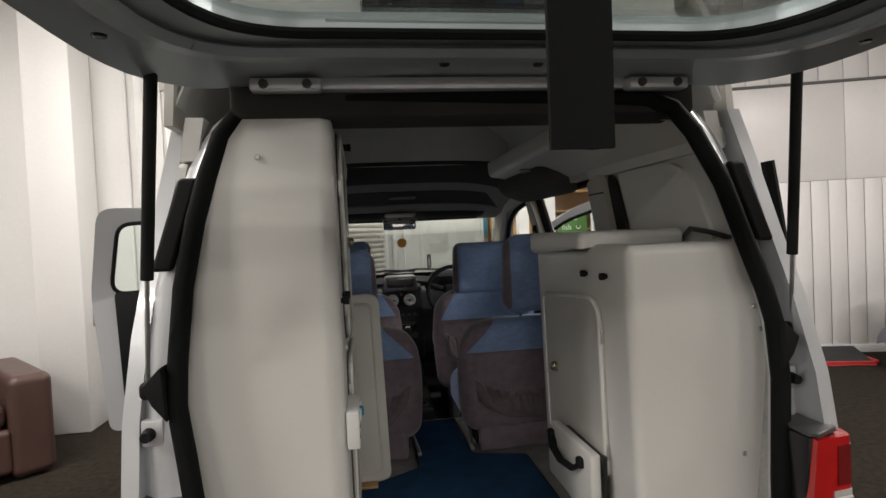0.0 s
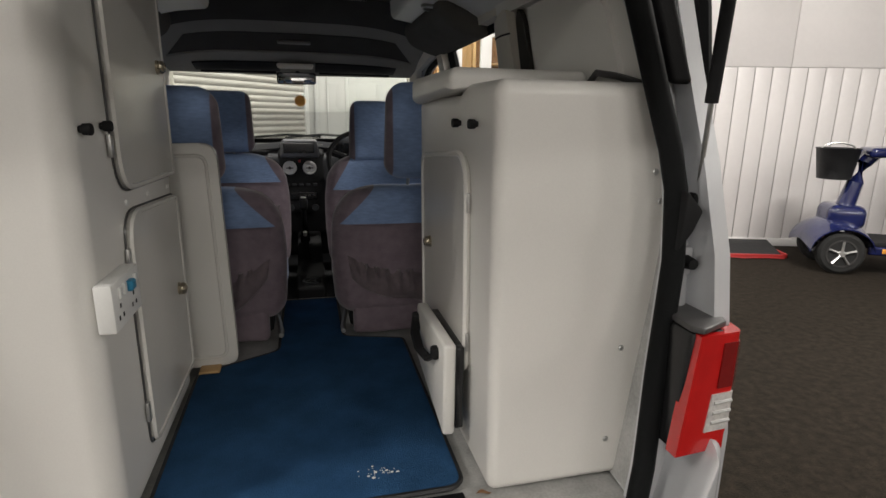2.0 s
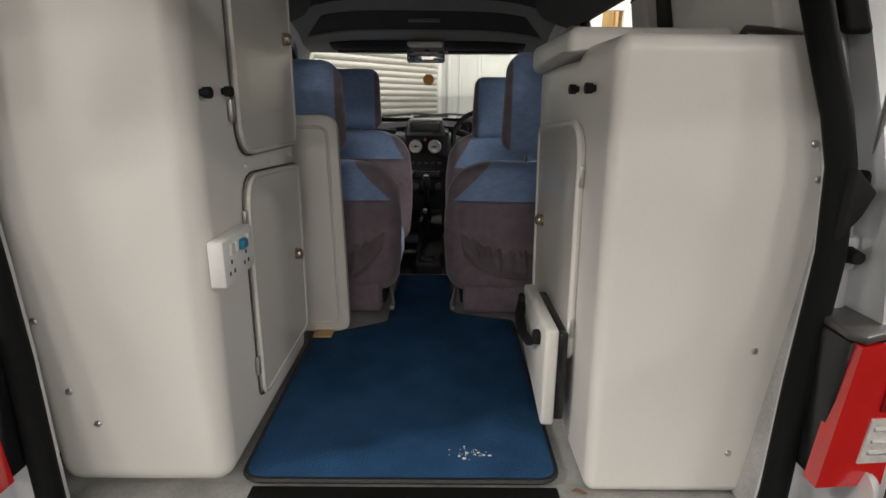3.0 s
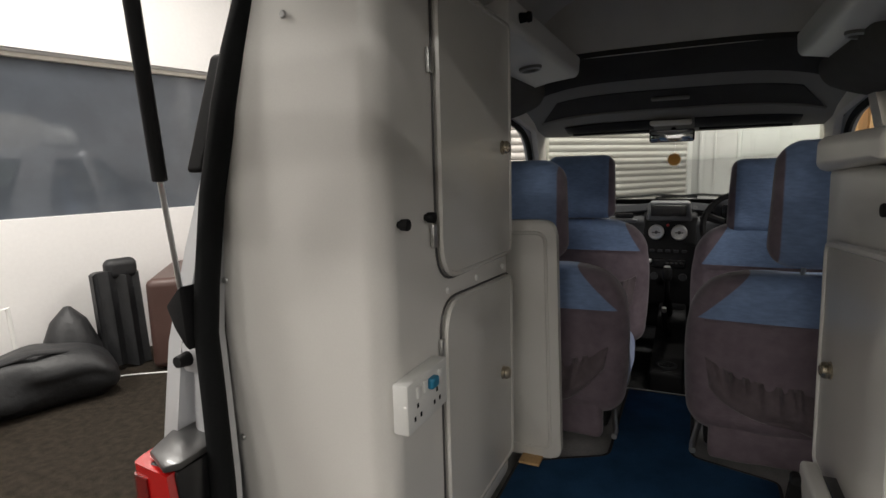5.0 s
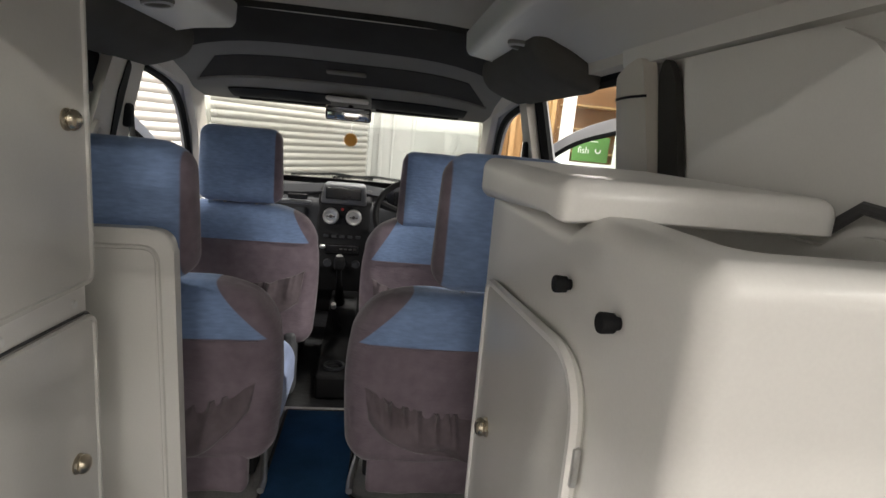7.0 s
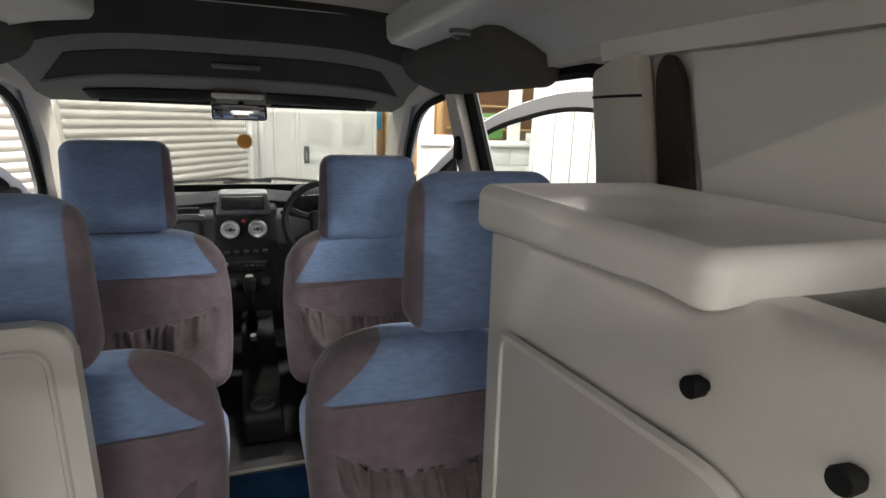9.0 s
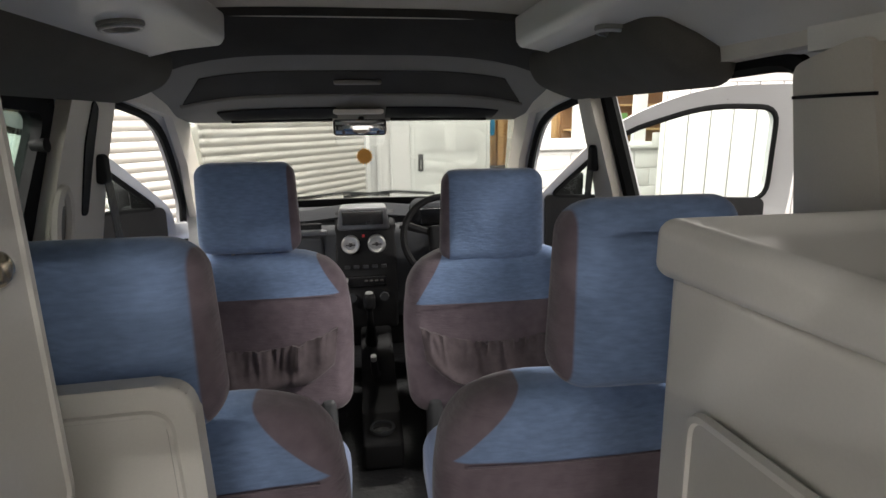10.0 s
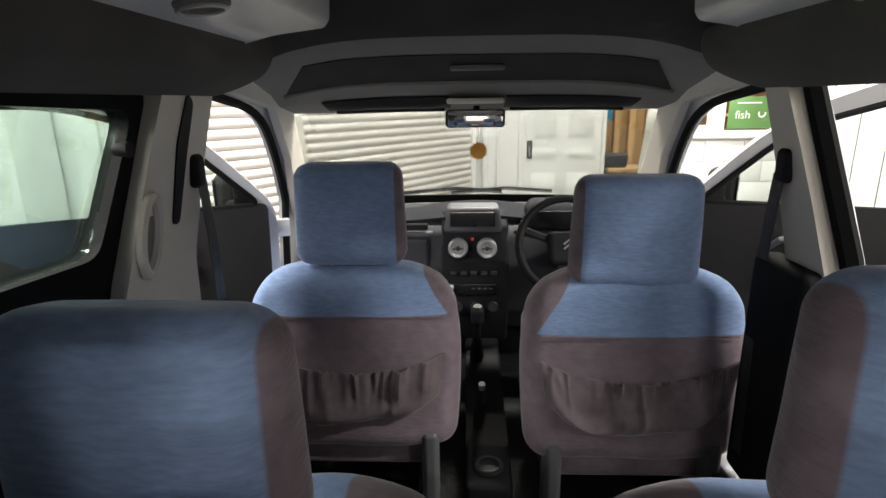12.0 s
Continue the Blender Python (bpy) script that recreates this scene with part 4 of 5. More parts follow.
def front_door(s, angle):
    """A front door hung at its forward edge; built closed along -y, then swung out."""
    d = thing("front_door", pose(s * 0.80 - 0.022, 2.78, 0.0, 0, 0, s * angle), "", "")
    for k in ("label", "category"):
        if k in d.keys():
            del d[k]
    d.parent = van
    outline = rounded([(0.0, 0.29), (-1.03, 0.29), (-1.08, 1.08), (-1.03, 1.55), (-0.66, 1.55), (-0.30, 1.42), (0.0, 1.08)], [0.1, 0.06, 0.06, 0.08, 0.15, 0.2, 0.06])
    hole = rounded([(-0.06, 1.09), (-0.985, 1.07), (-0.935, 1.462), (-0.66, 1.472), (-0.33, 1.365)], [0.04, 0.09, 0.07, 0.12, 0.12])
    bend = lambda v: -s * 0.17 * (max(0, v - 1.0) / 0.5) ** 1.4 * 0.8
    part("door_panel", sheet(outline, [hole], lambda u, v, t: (bend(v) - s * t, u, v), 0.05, cuts=1), M_PAINT, d, "silver painted door")
    trim = rounded([(-0.05, 0.46), (-0.95, 0.46), (-0.97, 1.082), (-0.03, 1.095)], 0.03)
    part("door_trim", sheet(trim, [], lambda u, v, t: (-s * (0.052 + t * (1 + 0.6 * math.sin(v * 9))), u, v), 0.03, cuts=2), M_BLACK, d, "black plastic inner door trim")
    part("armrest", cushion((-s * 0.10, -0.55, 0.86), (0.06, 0.5, 0.06), 0.02, 3), M_BLACK, d)
    part("pull_handle", tube([(-s * 0.08, -0.30, 0.92), (-s * 0.125, -0.33, 0.97), (-s * 0.125, -0.42, 0.99), (-s * 0.08, -0.47, 0.95)], 0.012), M_DASHGREY, d, "grey door pull")
    part("window_seal", tube([(bend(v) - s * 0.055, u, v) for u, v in hole], 0.011, 6, closed=True, up=(1, 0, 0)), M_RUBBER, d, "black window seal")
    g = part("door_glass", sheet(hole, [], lambda u, v, t: (bend(v) - s * (0.025 + t), u, v), 0.004), M_TINT, d, "green tinted door glass")
    g.visible_shadow = False
    m = part("wing_mirror", cushion((s * 0.165, -0.175, 1.10), (0.17, 0.09, 0.18), 0.04, 4), M_BLACK, d, "black wing mirror housing")
    part("mirror_face", cushion((s * 0.165, -0.2225, 1.10), (0.145, 0.006, 0.155), 0.0028, 3), M_MIRROR, m, "mirror glass")
    part("mirror_arm", tube([(s * 0.01, -0.13, 1.08), (s * 0.10, -0.17, 1.07)], 0.022, 8), M_BLACK, m)
    part("mirror_sail", prism([(-0.05, 1.075), (-0.15, 1.075), (-0.15, 1.19)], "x", min(0, -s * 0.03) - 0.012, max(0, -s * 0.03) + 0.012, 0.004), M_BLACK, d, "black triangular mirror corner")
    for z in (0.62, 0.95):
        part("door_hinge", block((-s * 0.03 - 0.02, -0.02, z), (-s * 0.03 + 0.02, 0.05, z + 0.07), 0.006), M_PAINT, d)
    part("door_lock", block((-s * 0.025 - 0.014, -1.078, 0.9), (-s * 0.025 + 0.014, -1.05, 1.0), 0.005), M_STEEL, d)
    return d


front_door(1, 76)
front_door(-1, 66)

# side door slid back along the body; the other one closed
slid = part("sliding_door", sheet(rounded([(0.36, 0.42), (0.99, 0.42), (0.99, 1.50), (0.40, 1.51)], 0.05), [], lambda u, v, d: (half_width(v) + 0.035 + d, u, v), 0.05, cuts=2), M_PAINT, van, "silver sliding door run back along the body")
part("door_edge_seal", tube([(half_width(z) + 0.066, 0.345, z) for z in np.linspace(1.05, 1.48, 9)], 0.017, 6), M_RUBBER, slid, "black edge seal")
clos = part("sliding_door", sheet(rounded([(1.16, 0.43), (1.59, 0.43), (1.62, 1.07), (1.765, 1.478), (1.16, 1.515)], 0.04), [rounded([(1.19, 1.21), (1.615, 1.185), (1.645, 1.24), (1.738, 1.455), (1.20, 1.475)], [0.16, 0.04, 0.03, 0.05, 0.05])],
                                  lambda u, v, d: (-(half_width(v) - d), u, v), 0.04, cuts=1), M_RUBBER, van, "closed sliding door with dark inner frame")
g = part("side_glass", sheet(rounded([(1.19, 1.21), (1.615, 1.185), (1.645, 1.24), (1.738, 1.455), (1.20, 1.475)], [0.16, 0.04, 0.03, 0.05, 0.05]), [], lambda u, v, d: (-(half_width(v) - 0.015 - d), u, v), 0.004), M_SIDETINT, clos, "green tinted side glass")
g.visible_shadow = False

part("window_catch", tube([(-0.715, 1.66, 1.385), (-0.685, 1.66, 1.385)], [0.012, 0.016], 10), M_BLACK, clos, "black window catch")

# left pillar pull, belts
for s in (-1, 1):
    part("seat_belt", grid_mesh(2, 10, lambda u, v, s=s: (s * (0.688 - 0.015 * (1 - v)) - 0.012, 1.915 + 0.045 * u + 0.03 * math.sin(2.5 * v), 0.55 + 0.74 * v), (s * 0.002, 0, 0)), M_NYLON, van, "black seat belt webbing")
    part("belt_anchor", cushion((s * 0.695 - 0.012, 1.945, 1.31), (0.03, 0.05, 0.08), 0.014, 3), M_BLACK, van, "black belt anchor")
    part("belt_cover", cushion((s * 0.705, 1.90 if s > 0 else 1.93, 0.78 if s > 0 else 0.66), (0.075, 0.22 if s > 0 else 0.14, 0.62), 0.025, 3), M_RUBBER, van, "black lower pillar cover")
    if s < 0:
        part("pillar_pull", tube([(s * (0.708 - 0.10 * 0.075 * math.sin(a)), 1.735 + 0.034 * math.cos(a) + 0.012 * math.sin(a), 1.20 + 0.080 * math.sin(a)) for a in np.linspace(0, 2 * math.pi, 24)[:-1]], 0.013, 8, closed=True, up=(1, 0, 0)), M_TRIM, van, "oval moulded grab recess")
        # Flush darker disc: the hollow's shade is put into its colour
        part("grab_recess_shade", cushion((s * 0.717, 1.735, 1.20), (0.012, 0.058, 0.145), 0.0058, 5, lambda p: Vector((p.x + 0.09 * p.z, p.y * (1 - (abs(p.z) / 0.085) ** 2 * 0.5) + 0.15 * p.z, p.z))), M_HEAD, van, "dark oval disc painting the shade inside the grab recess")

# dashboard
dash = part("dashboard", prism([(2.92, 0.60), (2.84, 0.78), (2.86, 0.93), (2.93, 0.985), (3.10, 1.015), (3.26, 0.99), (3.26, 0.45), (3.0, 0.45)], "x", -0.72, 0.72, 0.02, 3), M_DASH, van, "dark moulded dashboard")
part("scuttle_panel", grid_mesh(14, 4, lambda u, v: (-0.73 + 1.46 * u, 3.17 + 0.12 * v - 0.09 * (2 * u - 1) ** 2, 0.985 - 0.02 * v), (0, 0, -0.015)), M_BLACK, van, "black scuttle panel under the windscreen")
part("dash_top_pad", grid_mesh(16, 5, lambda u, v: (-0.70 + 1.4 * u, 2.90 + 0.34 * v, 0.99 + 0.028 * math.sin(math.pi * v) + 0.012 * math.cos(4 * math.pi * u)), (0, 0, -0.01)), M_DASHTOP, dash, "dark dash top")
part("glovebox_lid", cushion((-0.42, 2.845, 0.84), (0.42, 0.03, 0.15), 0.013, 3), M_DASH, dash)
part("passenger_shelf", block((-0.66, 2.825, 0.925), (-0.19, 2.86, 0.945), 0.006), M_DASHGREY, dash)
part("side_vent", cushion((-0.26, 2.84, 0.965), (0.10, 0.02, 0.03), 0.009, 2), M_BLACK, dash)
stack = part("centre_console", prism([(2.86, 0.45), (2.82, 0.60), (2.835, 0.80), (2.865, 0.96), (2.95, 1.02), (3.0, 0.9), (3.0, 0.45)], "x", -0.155, 0.125, 0.014, 3), M_BLACK, dash, "black centre console stack")
part("stack_bezel", prism([(-0.145, 0.935), (0.10, 0.935), (0.085, 1.045), (-0.13, 1.045)], "y", 2.845, 2.97, 0.016, 3), M_DASHGREY, stack, "grey display surround")
part("display", cushion((-0.026, 2.842, 0.995), (0.185, 0.012, 0.062), 0.005, 3), M_LAMPBLACK, stack, "dark display screen")
for x in (-0.086, 0.034):
    vent = part("air_vent", lathe([(0.0, 0.004), (0.020, 0.004), (0.024, 0.012), (0.036, 0.014), (0.042, 0.008), (0.042, -0.02), (0, -0.02)], turned(x, 2.838, 0.873, "-y"), 24), M_ALLOY, stack, "round silver air vent")
    part("vent_vane", block((x - 0.022, 2.826, 0.870), (x + 0.022, 2.829, 0.876), 0.001), M_SMOKE, vent)
    part("vent_hub", lathe([(0.010, 0), (0.008, 0.012), (0, 0.013)], turned(x, 2.836, 0.873, "-y"), 12), M_SMOKE, vent)
part("hazard_switch", cushion((-0.026, 2.826, 0.915), (0.014, 0.01, 0.014), 0.004, 2), M_REDPL, stack)
for i in range(5):
    part("switch", cushion((-0.105 + i * 0.042, 2.822, 0.77), (0.026, 0.012, 0.016), 0.004, 2), M_DASH, stack)
radio = part("radio", cushion((-0.016, 2.822, 0.70), (0.18, 0.02, 0.052), 0.006, 3), M_LAMPBLACK, stack, "black radio")
for i in range(4):
    part("radio_key", block((-0.03 + i * 0.024, 2.810, 0.70), (-0.014 + i * 0.024, 2.8125, 0.708), 0.001), M_SMOKE, radio)
for i in range(3):
    part("heater_dial", lathe([(0.022, 0), (0.020, 0.016), (0, 0.017)], turned(-0.09 + i * 0.075, 2.816, 0.625, "-y"), 14), M_DASH, stack)
part("chrome_switch", cushion((-0.118, 2.80, 0.715), (0.03, 0.03, 0.02), 0.008, 2), M_ALLOY, stack)
inst = part("instrument_hood", cushion((0.37, 2.93, 1.0), (0.34, 0.2, 0.12), 0.05, 4), M_DASHTOP, dash, "dark instrument hood")
part("instrument_glass", cushion((0.37, 2.832, 0.995), (0.26, 0.008, 0.07), 0.003, 2), M_LAMPBLACK, inst)
part("front_bulkhead", block((-0.74, 3.22, 0.2), (0.74, 3.28, 0.985), 0.01), M_BLACK, van)

# steering wheel, tilted towards the driver
sw = thing("steering_wheel", pose(0.335, 2.66, 0.93, 62, 0, 0), "black steering wheel with a plain chevron badge", "steering wheel")
part("rim", tube([(0.188 * math.cos(a), 0.188 * math.sin(a), 0) for a in np.linspace(0, 2 * math.pi, 33)[:-1]], 0.0155, 8, closed=True), M_BLACK, sw)
part("hub", cushion((0, -0.01, -0.005), (0.16, 0.13, 0.05), 0.022, 4), M_BLACK, sw)
for a in (20, 160, 250, 290):
    part("spoke", tube([(0.06 * math.cos(radians(a)), 0.06 * math.sin(radians(a)), -0.01), (0.182 * math.cos(radians(a)), 0.182 * math.sin(radians(a)), 0)], 0.016, 6, flat=0.5), M_BLACK, sw)
for dz in (0.0, 0.018):
    part("badge_bar", tube([(-0.022, -0.018 + dz, 0.022), (0, 0.0 + dz, 0.024), (0.022, -0.018 + dz, 0.022)], 0.004, 6), M_ALLOY, sw)
part("column", tube([(0, 0, -0.02), (0, 0.0, -0.28)], 0.045, 12), M_BLACK, sw)
part("stalk", tube([(-0.05, 0.03, -0.05), (-0.2, 0.07, -0.05)], 0.009), M_BLACK, sw)

# between the front seats
con = part("floor_console", prism([(2.06, 0.225), (2.06, 0.33), (2.25, 0.345), (2.45, 0.36), (2.62, 0.40), (2.85, 0.47), (2.85, 0.225)], "x", -0.058, 0.086, 0.014, 3), M_BLACK, van, "black floor console")
part("cup_ring", lathe([(0.046, 0.0), (0.046, 0.012), (0.036, 0.012), (0.034, -0.004)], pose(0.014, 2.15, 0.333), 22), M_DASH, con, "round cup holder")
part("cup_well", lathe([(0.035, 0.0), (0, 0.001)], pose(0.014, 2.15, 0.337), 18), M_LAMPBLACK, con)
hb = part("handbrake", tube([(0.005, 2.50, 0.38), (0.0, 2.36, 0.45), (-0.004, 2.26, 0.53), (-0.006, 2.22, 0.575)], [0.02, 0.016, 0.015, 0.013], 8), M_BLACK, van, "black handbrake lever with a bright tip")
part("tip", tube([(-0.006, 2.22, 0.575), (-0.007, 2.212, 0.595)], 0.011, 8), M_STEEL, hb)
gs = part("gear_lever", tube([(-0.01, 2.72, 0.44), (-0.011, 2.62, 0.58), (-0.012, 2.56, 0.66)], [0.03, 0.014, 0.013], 8), M_BLACK, van, "black gear lever")
part("knob", cushion((-0.012, 2.55, 0.69), (0.05, 0.05, 0.075), 0.022, 3), M_BLACK, gs)
part("knob_cap", lathe([(0.018, 0), (0.012, 0.006), (0, 0.007)], pose(-0.012, 2.55, 0.727), 12), M_ALLOY, gs)


# ---- seats ----
def ruffle(side_w, z0, z1, y, seed):
    """A gathered pocket: an elastic top edge that sags, uneven folds running down from it, bagging out over its foot."""
    rnd = random.Random(int(seed) + 20)
    folds = [(rnd.uniform(0.03, 0.97), rnd.uniform(0.010, 0.028), rnd.uniform(0.35, 1.0), rnd.uniform(-0.05, 0.05)) for _ in range(26)]

    def f(u, v):
        w = 2 * u - 1
        x = w * side_w * (0.94 + 0.06 * v)
        top = z1 - 0.062 * (1 - abs(w) ** 2.4)
        low = z0 + 0.10 * abs(w) ** 2.6 + 0.012 * math.sin(u * 8 + seed) + 0.010 * noise.noise(Vector((u * 5, seed, 0)))
        z = low + (top - low) * v
        edge = 1 - w ** 8
        bag = 0.052 * math.sin(math.pi * min(1.0, v + 0.001) ** 0.42) * edge
        fold = 0.0
        for c, width, reach, lean in folds:
            d = (u - c - lean * (1 - v) * (1.4 - 2 * c)) / (width * (1.3 - 0.5 * v))
            if abs(d) < 3:
                fold += math.exp(-d * d) * max(0.0, min(1.0, (v - 1 + reach) / 0.4)) * (0.4 + 0.6 * v)
        crease = 0.030 * noise.noise(Vector((u * 5 + seed, v * 2.6, 0.5))) * (1 - v) * edge
        gather = 0.004 * math.sin(u * 95 + 3 * math.sin(u * 17)) * max(0, v - 0.8) / 0.2
        return (x, y - 0.008 - bag - (0.013 * (fold - 0.5) + crease + gather) * min(1, v * 7) * edge, z + 0.004 * gather)
    return grid_mesh(150, 24, f, (0, 0.012, 0))


def build_seat(name, m, side, label, group, rear, hx, head_z=1.16, head_w=0.31, head_h=0.288, seam=0.835):
    """A covered seat facing +y. side: the way to the aisle (+1 or -1 in x). Local origin on the floor under the middle of the back."""
    top = 0.958 - m.translation.z if rear else 1.01 - m.translation.z
    low = 0.08 if rear else 0.22
    seat = thing(name, m, label, "seat", group)
    w = 0.555 if rear else 0.632
    cz, hh = (top + low) / 2, top - low

    def back(p):
        t = (p.z / hh + 0.5)
        p.x *= 1 - 0.10 * max(0, t - 0.72) ** 1.5 * 3 + 0.035 * math.sin(math.pi * min(1, t * 1.2)) - 0.04 * (1 - t)
        p.z -= (0.06 if rear else 0.045) * (abs(p.x) / 0.26) ** 4 * max(0, t - 0.5) * 2
        p.y += -0.018 * (1 - (2 * p.x / w) ** 2) * (1 if p.y < 0 else -0.6) + (0.0 if rear else 0.05) * (t - 0.3)
        n = noise.noise(Vector((p.x * 9 + side * 3, p.y * 9, p.z * 7 + (5 if rear else 0))))
        return p + Vector((0, 0.006 * n, 0.003 * n))
    zb = (seam if not rear else 0.828) - m.translation.z
    cover = two_tone("seat_cover", side, w / 2, zb, 0.028 if rear else 0.035, 1.0 if rear else 0.6)
    part("backrest", cushion((0, 0.075, cz), (w, 0.135, hh), 0.062, 14, back, k=5), cover, seat, "blue and mauve velour seat cover")
    part("cover_seam", tube([(x, -0.016 + 0.012 * (2 * x / w) ** 2 + (0.0 if rear else 0.05) * ((zb - low) / hh - 0.3), zb) for x in np.linspace(-0.42 * w, 0.42 * w, 13)], 0.0022, 5), M_MAUVEV, seat)
    part("pocket", ruffle(0.272 if not rear else 0.228, low + (0.105 if not rear else 0.05), (0.765 if not rear else 0.72) - m.translation.z, 0.004, 3 * side + (2 if rear else 0)), M_POCKET, seat, "gathered mauve back pocket")

    def head(p):
        t = p.z / 0.27
        p.x *= 1 - 0.06 * t - 0.12 * max(0, t - 0.2) ** 2
        n = noise.noise(Vector((p.x * 8, p.z * 8, side * 7 + (2 if rear else 0))))
        p.y += 0.005 * n - 0.012 * (1 - (p.x / 0.14) ** 2) * (1 if p.y < 0 else -1)
        if rear and p.z > 0:
            p.z -= 0.20 * (p.y + 0.06) * (p.z / 0.14)
        return p
    hw = head_w if not rear else 0.305
    hz = head_z - m.translation.z
    hy = 0.085 if not rear else (-0.05 if side > 0 else -0.028)
    hcover = two_tone("headrest_cover", side, hw / 2 + hx * side - 0.002, -5, 0.02 if not rear else 0.018, 0.0)
    part("headrest", cushion((hx, hy, hz), (hw, 0.115 if not rear else 0.125, head_h), 0.042 if not rear else 0.055, 10, head, k=5), hcover, seat, "blue velour headrest cover with a mauve side")
    for dx in (-0.06, 0.06):
        part("headrest_post", tube([(hx + dx, 0.06, hz - 0.20), (hx + dx, hy + 0.02, hz - 0.08)], 0.006), M_STEEL, seat)

    def squab(p):
        p.z += 0.02 * (1 - (p.x / 0.26) ** 2) + 0.02 * p.y
        return p
    part("seat_cushion", cushion((0, (0.265 if rear else 0.345), (0.18 if rear else 0.42)), (0.54, (0.32 if rear else 0.48), 0.17), 0.06, 8, squab), M_PALEBLUE, seat, "light blue velour seat cushion")
    if rear:
        part("skirt", cushion((0, 0.03, 0.07), (0.42, 0.05, 0.14), 0.018, 6, lambda p: Vector((p.x, p.y + 0.004 * math.sin(p.x * 60), p.z))), M_MAUVEV, seat, "mauve cover skirt")
        part("side_frame", cushion((side * 0.205, 0.24, 0.08), (0.03, 0.36, 0.13), 0.012, 3), M_BLACK, seat, "black metal seat side frame")
        for dx in (-0.18, 0.18):
            part("foot", block((dx - 0.02, 0.06, 0.0), (dx + 0.02, 0.46, 0.035), 0.006), M_STEEL, seat)
        part("release_lever", tube([(side * 0.235, 0.10, 0.06), (side * 0.25, 0.02, 0.03), (side * 0.25, -0.02, 0.03)], 0.009), M_STEEL, seat)
    else:
        part("skirt", cushion((0, 0.06, low - 0.015), (0.45, 0.07, 0.12), 0.025, 6), M_MAUVEV, seat, "mauve cover hem")
        for dx in (-0.20, 0.20):
            part("seat_rail", block((dx - 0.022, 0.02, 0.0), (dx + 0.022, 0.62, 0.05), 0.008), M_BLACK, seat)
            part("rail_cover", cushion((dx * 1.13, 0.03, 0.15), (0.05, 0.10, 0.27), 0.018, 3), M_DASHGREY, seat, "grey plastic rail cover")
        part("seat_base", cushion((0, 0.34, 0.22), (0.44, 0.46, 0.2), 0.03, 3), M_BLACK, seat)
        part("recliner_bracket", cushion((side * 0.262, 0.10, 0.32), (0.025, 0.09, 0.16), 0.010, 3), M_BLACK, seat)
        bk = part("belt_buckle", cushion((side * 0.272, 0.10, 0.42), (0.03, 0.03, 0.08), 0.008, 3), M_ALLOY, seat, "pale seat belt buckle")
        part("buckle_button", cushion((side * 0.272, 0.085, 0.455), (0.022, 0.03, 0.022), 0.005, 2), M_REDPL, bk, "red release button")
    return seat


build_seat("rear_seat", pose(-0.345, 1.195, 0.412), 1, "rear seat in blue and mauve velour cover beside the wardrobe", "rear seats", True, -0.042, 1.138, 0.31, 0.300)
build_seat("rear_seat", pose(0.372, 1.195, 0.412), -1, "rear seat in blue and mauve velour cover beside the kitchen unit", "rear seats", True, 0.060, 1.156, 0.31, 0.325)
build_seat("front_seat", pose(-0.392, 2.08, 0.226), 1, "front passenger seat in blue and mauve velour cover", "front seats", False, 0.007, 1.160, seam=0.872)
build_seat("front_seat", pose(0.420, 2.03, 0.226), -1, "driver's seat in blue and mauve velour cover, headrest raised", "front seats", False, -0.015, 1.118, 0.345, 0.302)


# ---- wardrobe unit ----
def moulded_door(name, parent, x, s, outline, inset_scale, label):
    """A flush moulded door with a raised rounded bead round its edge. s: the way it faces in x."""
    d = part(name, sheet(outline, [], lambda u, v, t: (x + s * t, u, v), 0.012), M_GRP_DOOR, parent, label)
    part("edge_bead", tube([(x + s * 0.010, u, v) for u, v in outline], 0.0065, 6, closed=True, up=(1, 0, 0)), M_GRP_DOOR, d)
    part("joint_line", tube([(x + s * 0.002, (u - sum(p[0] for p in outline) / len(outline)) * 1.035 + sum(p[0] for p in outline) / len(outline), (v - sum(p[1] for p in outline) / len(outline)) * 1.03 + sum(p[1] for p in outline) / len(outline)) for u, v in outline], 0.0025, 5, closed=True, up=(1, 0, 0)), M_SMOKE, d)
    return d


def hinge(parent, x, y, z, s):
    h = part("hinge", block((min(x, x + s * 0.008), y - 0.008, z - 0.022), (max(x, x + s * 0.008), y + 0.008, z + 0.022), 0.002), M_STEEL, parent, "small steel hinge")
    return h


def push_knob(parent, x, y, z, s):
    k = part("push_lock", lathe([(0.017, 0), (0.0175, 0.003), (0.0145, 0.006), (0.0165, 0.010), (0.0150, 0.015), (0.0105, 0.019), (0.005, 0.0205), (0, 0.021)], turned(x, y, z, "x" if s > 0 else "-x"), 18), M_BRASS, parent, "round worn metal push lock")
    return k


def black_knob(parent, x, y, z, s):
    part("black_knob", lathe([(0.006, 0), (0.007, 0.005), (0.0095, 0.006), (0.0102, 0.018), (0.009, 0.020), (0, 0.0205)], turned(x, y, z, "x" if s > 0 else "-x"), 14), M_BLACK, parent, "knurled black knob")


ward = thing("wardrobe_cabinet", pose(0, 0, 0), "tall pale grey moulded wardrobe cabinet with two doors", "cabinet")
XF = -0.342
prof = [(XF, 0.402), (XF, 1.64), (-0.56, 1.64), (-0.635, 1.50), (-0.685, 1.33), (-0.722, 1.10), (-0.722, 0.85), (-0.705, 0.55), (-0.69, 0.402)]
left = sorted((z, x) for x, z in prof[2:])


def ward_shape(p):
    z = p.z + 1.021
    x = np.interp(z, [a for a, b in left], [b for a, b in left])
    return Vector((XF + (0.5 - (p.x + 0.175) / 0.35 + 0.5) * (x - XF), p.y + 0.6085, z))


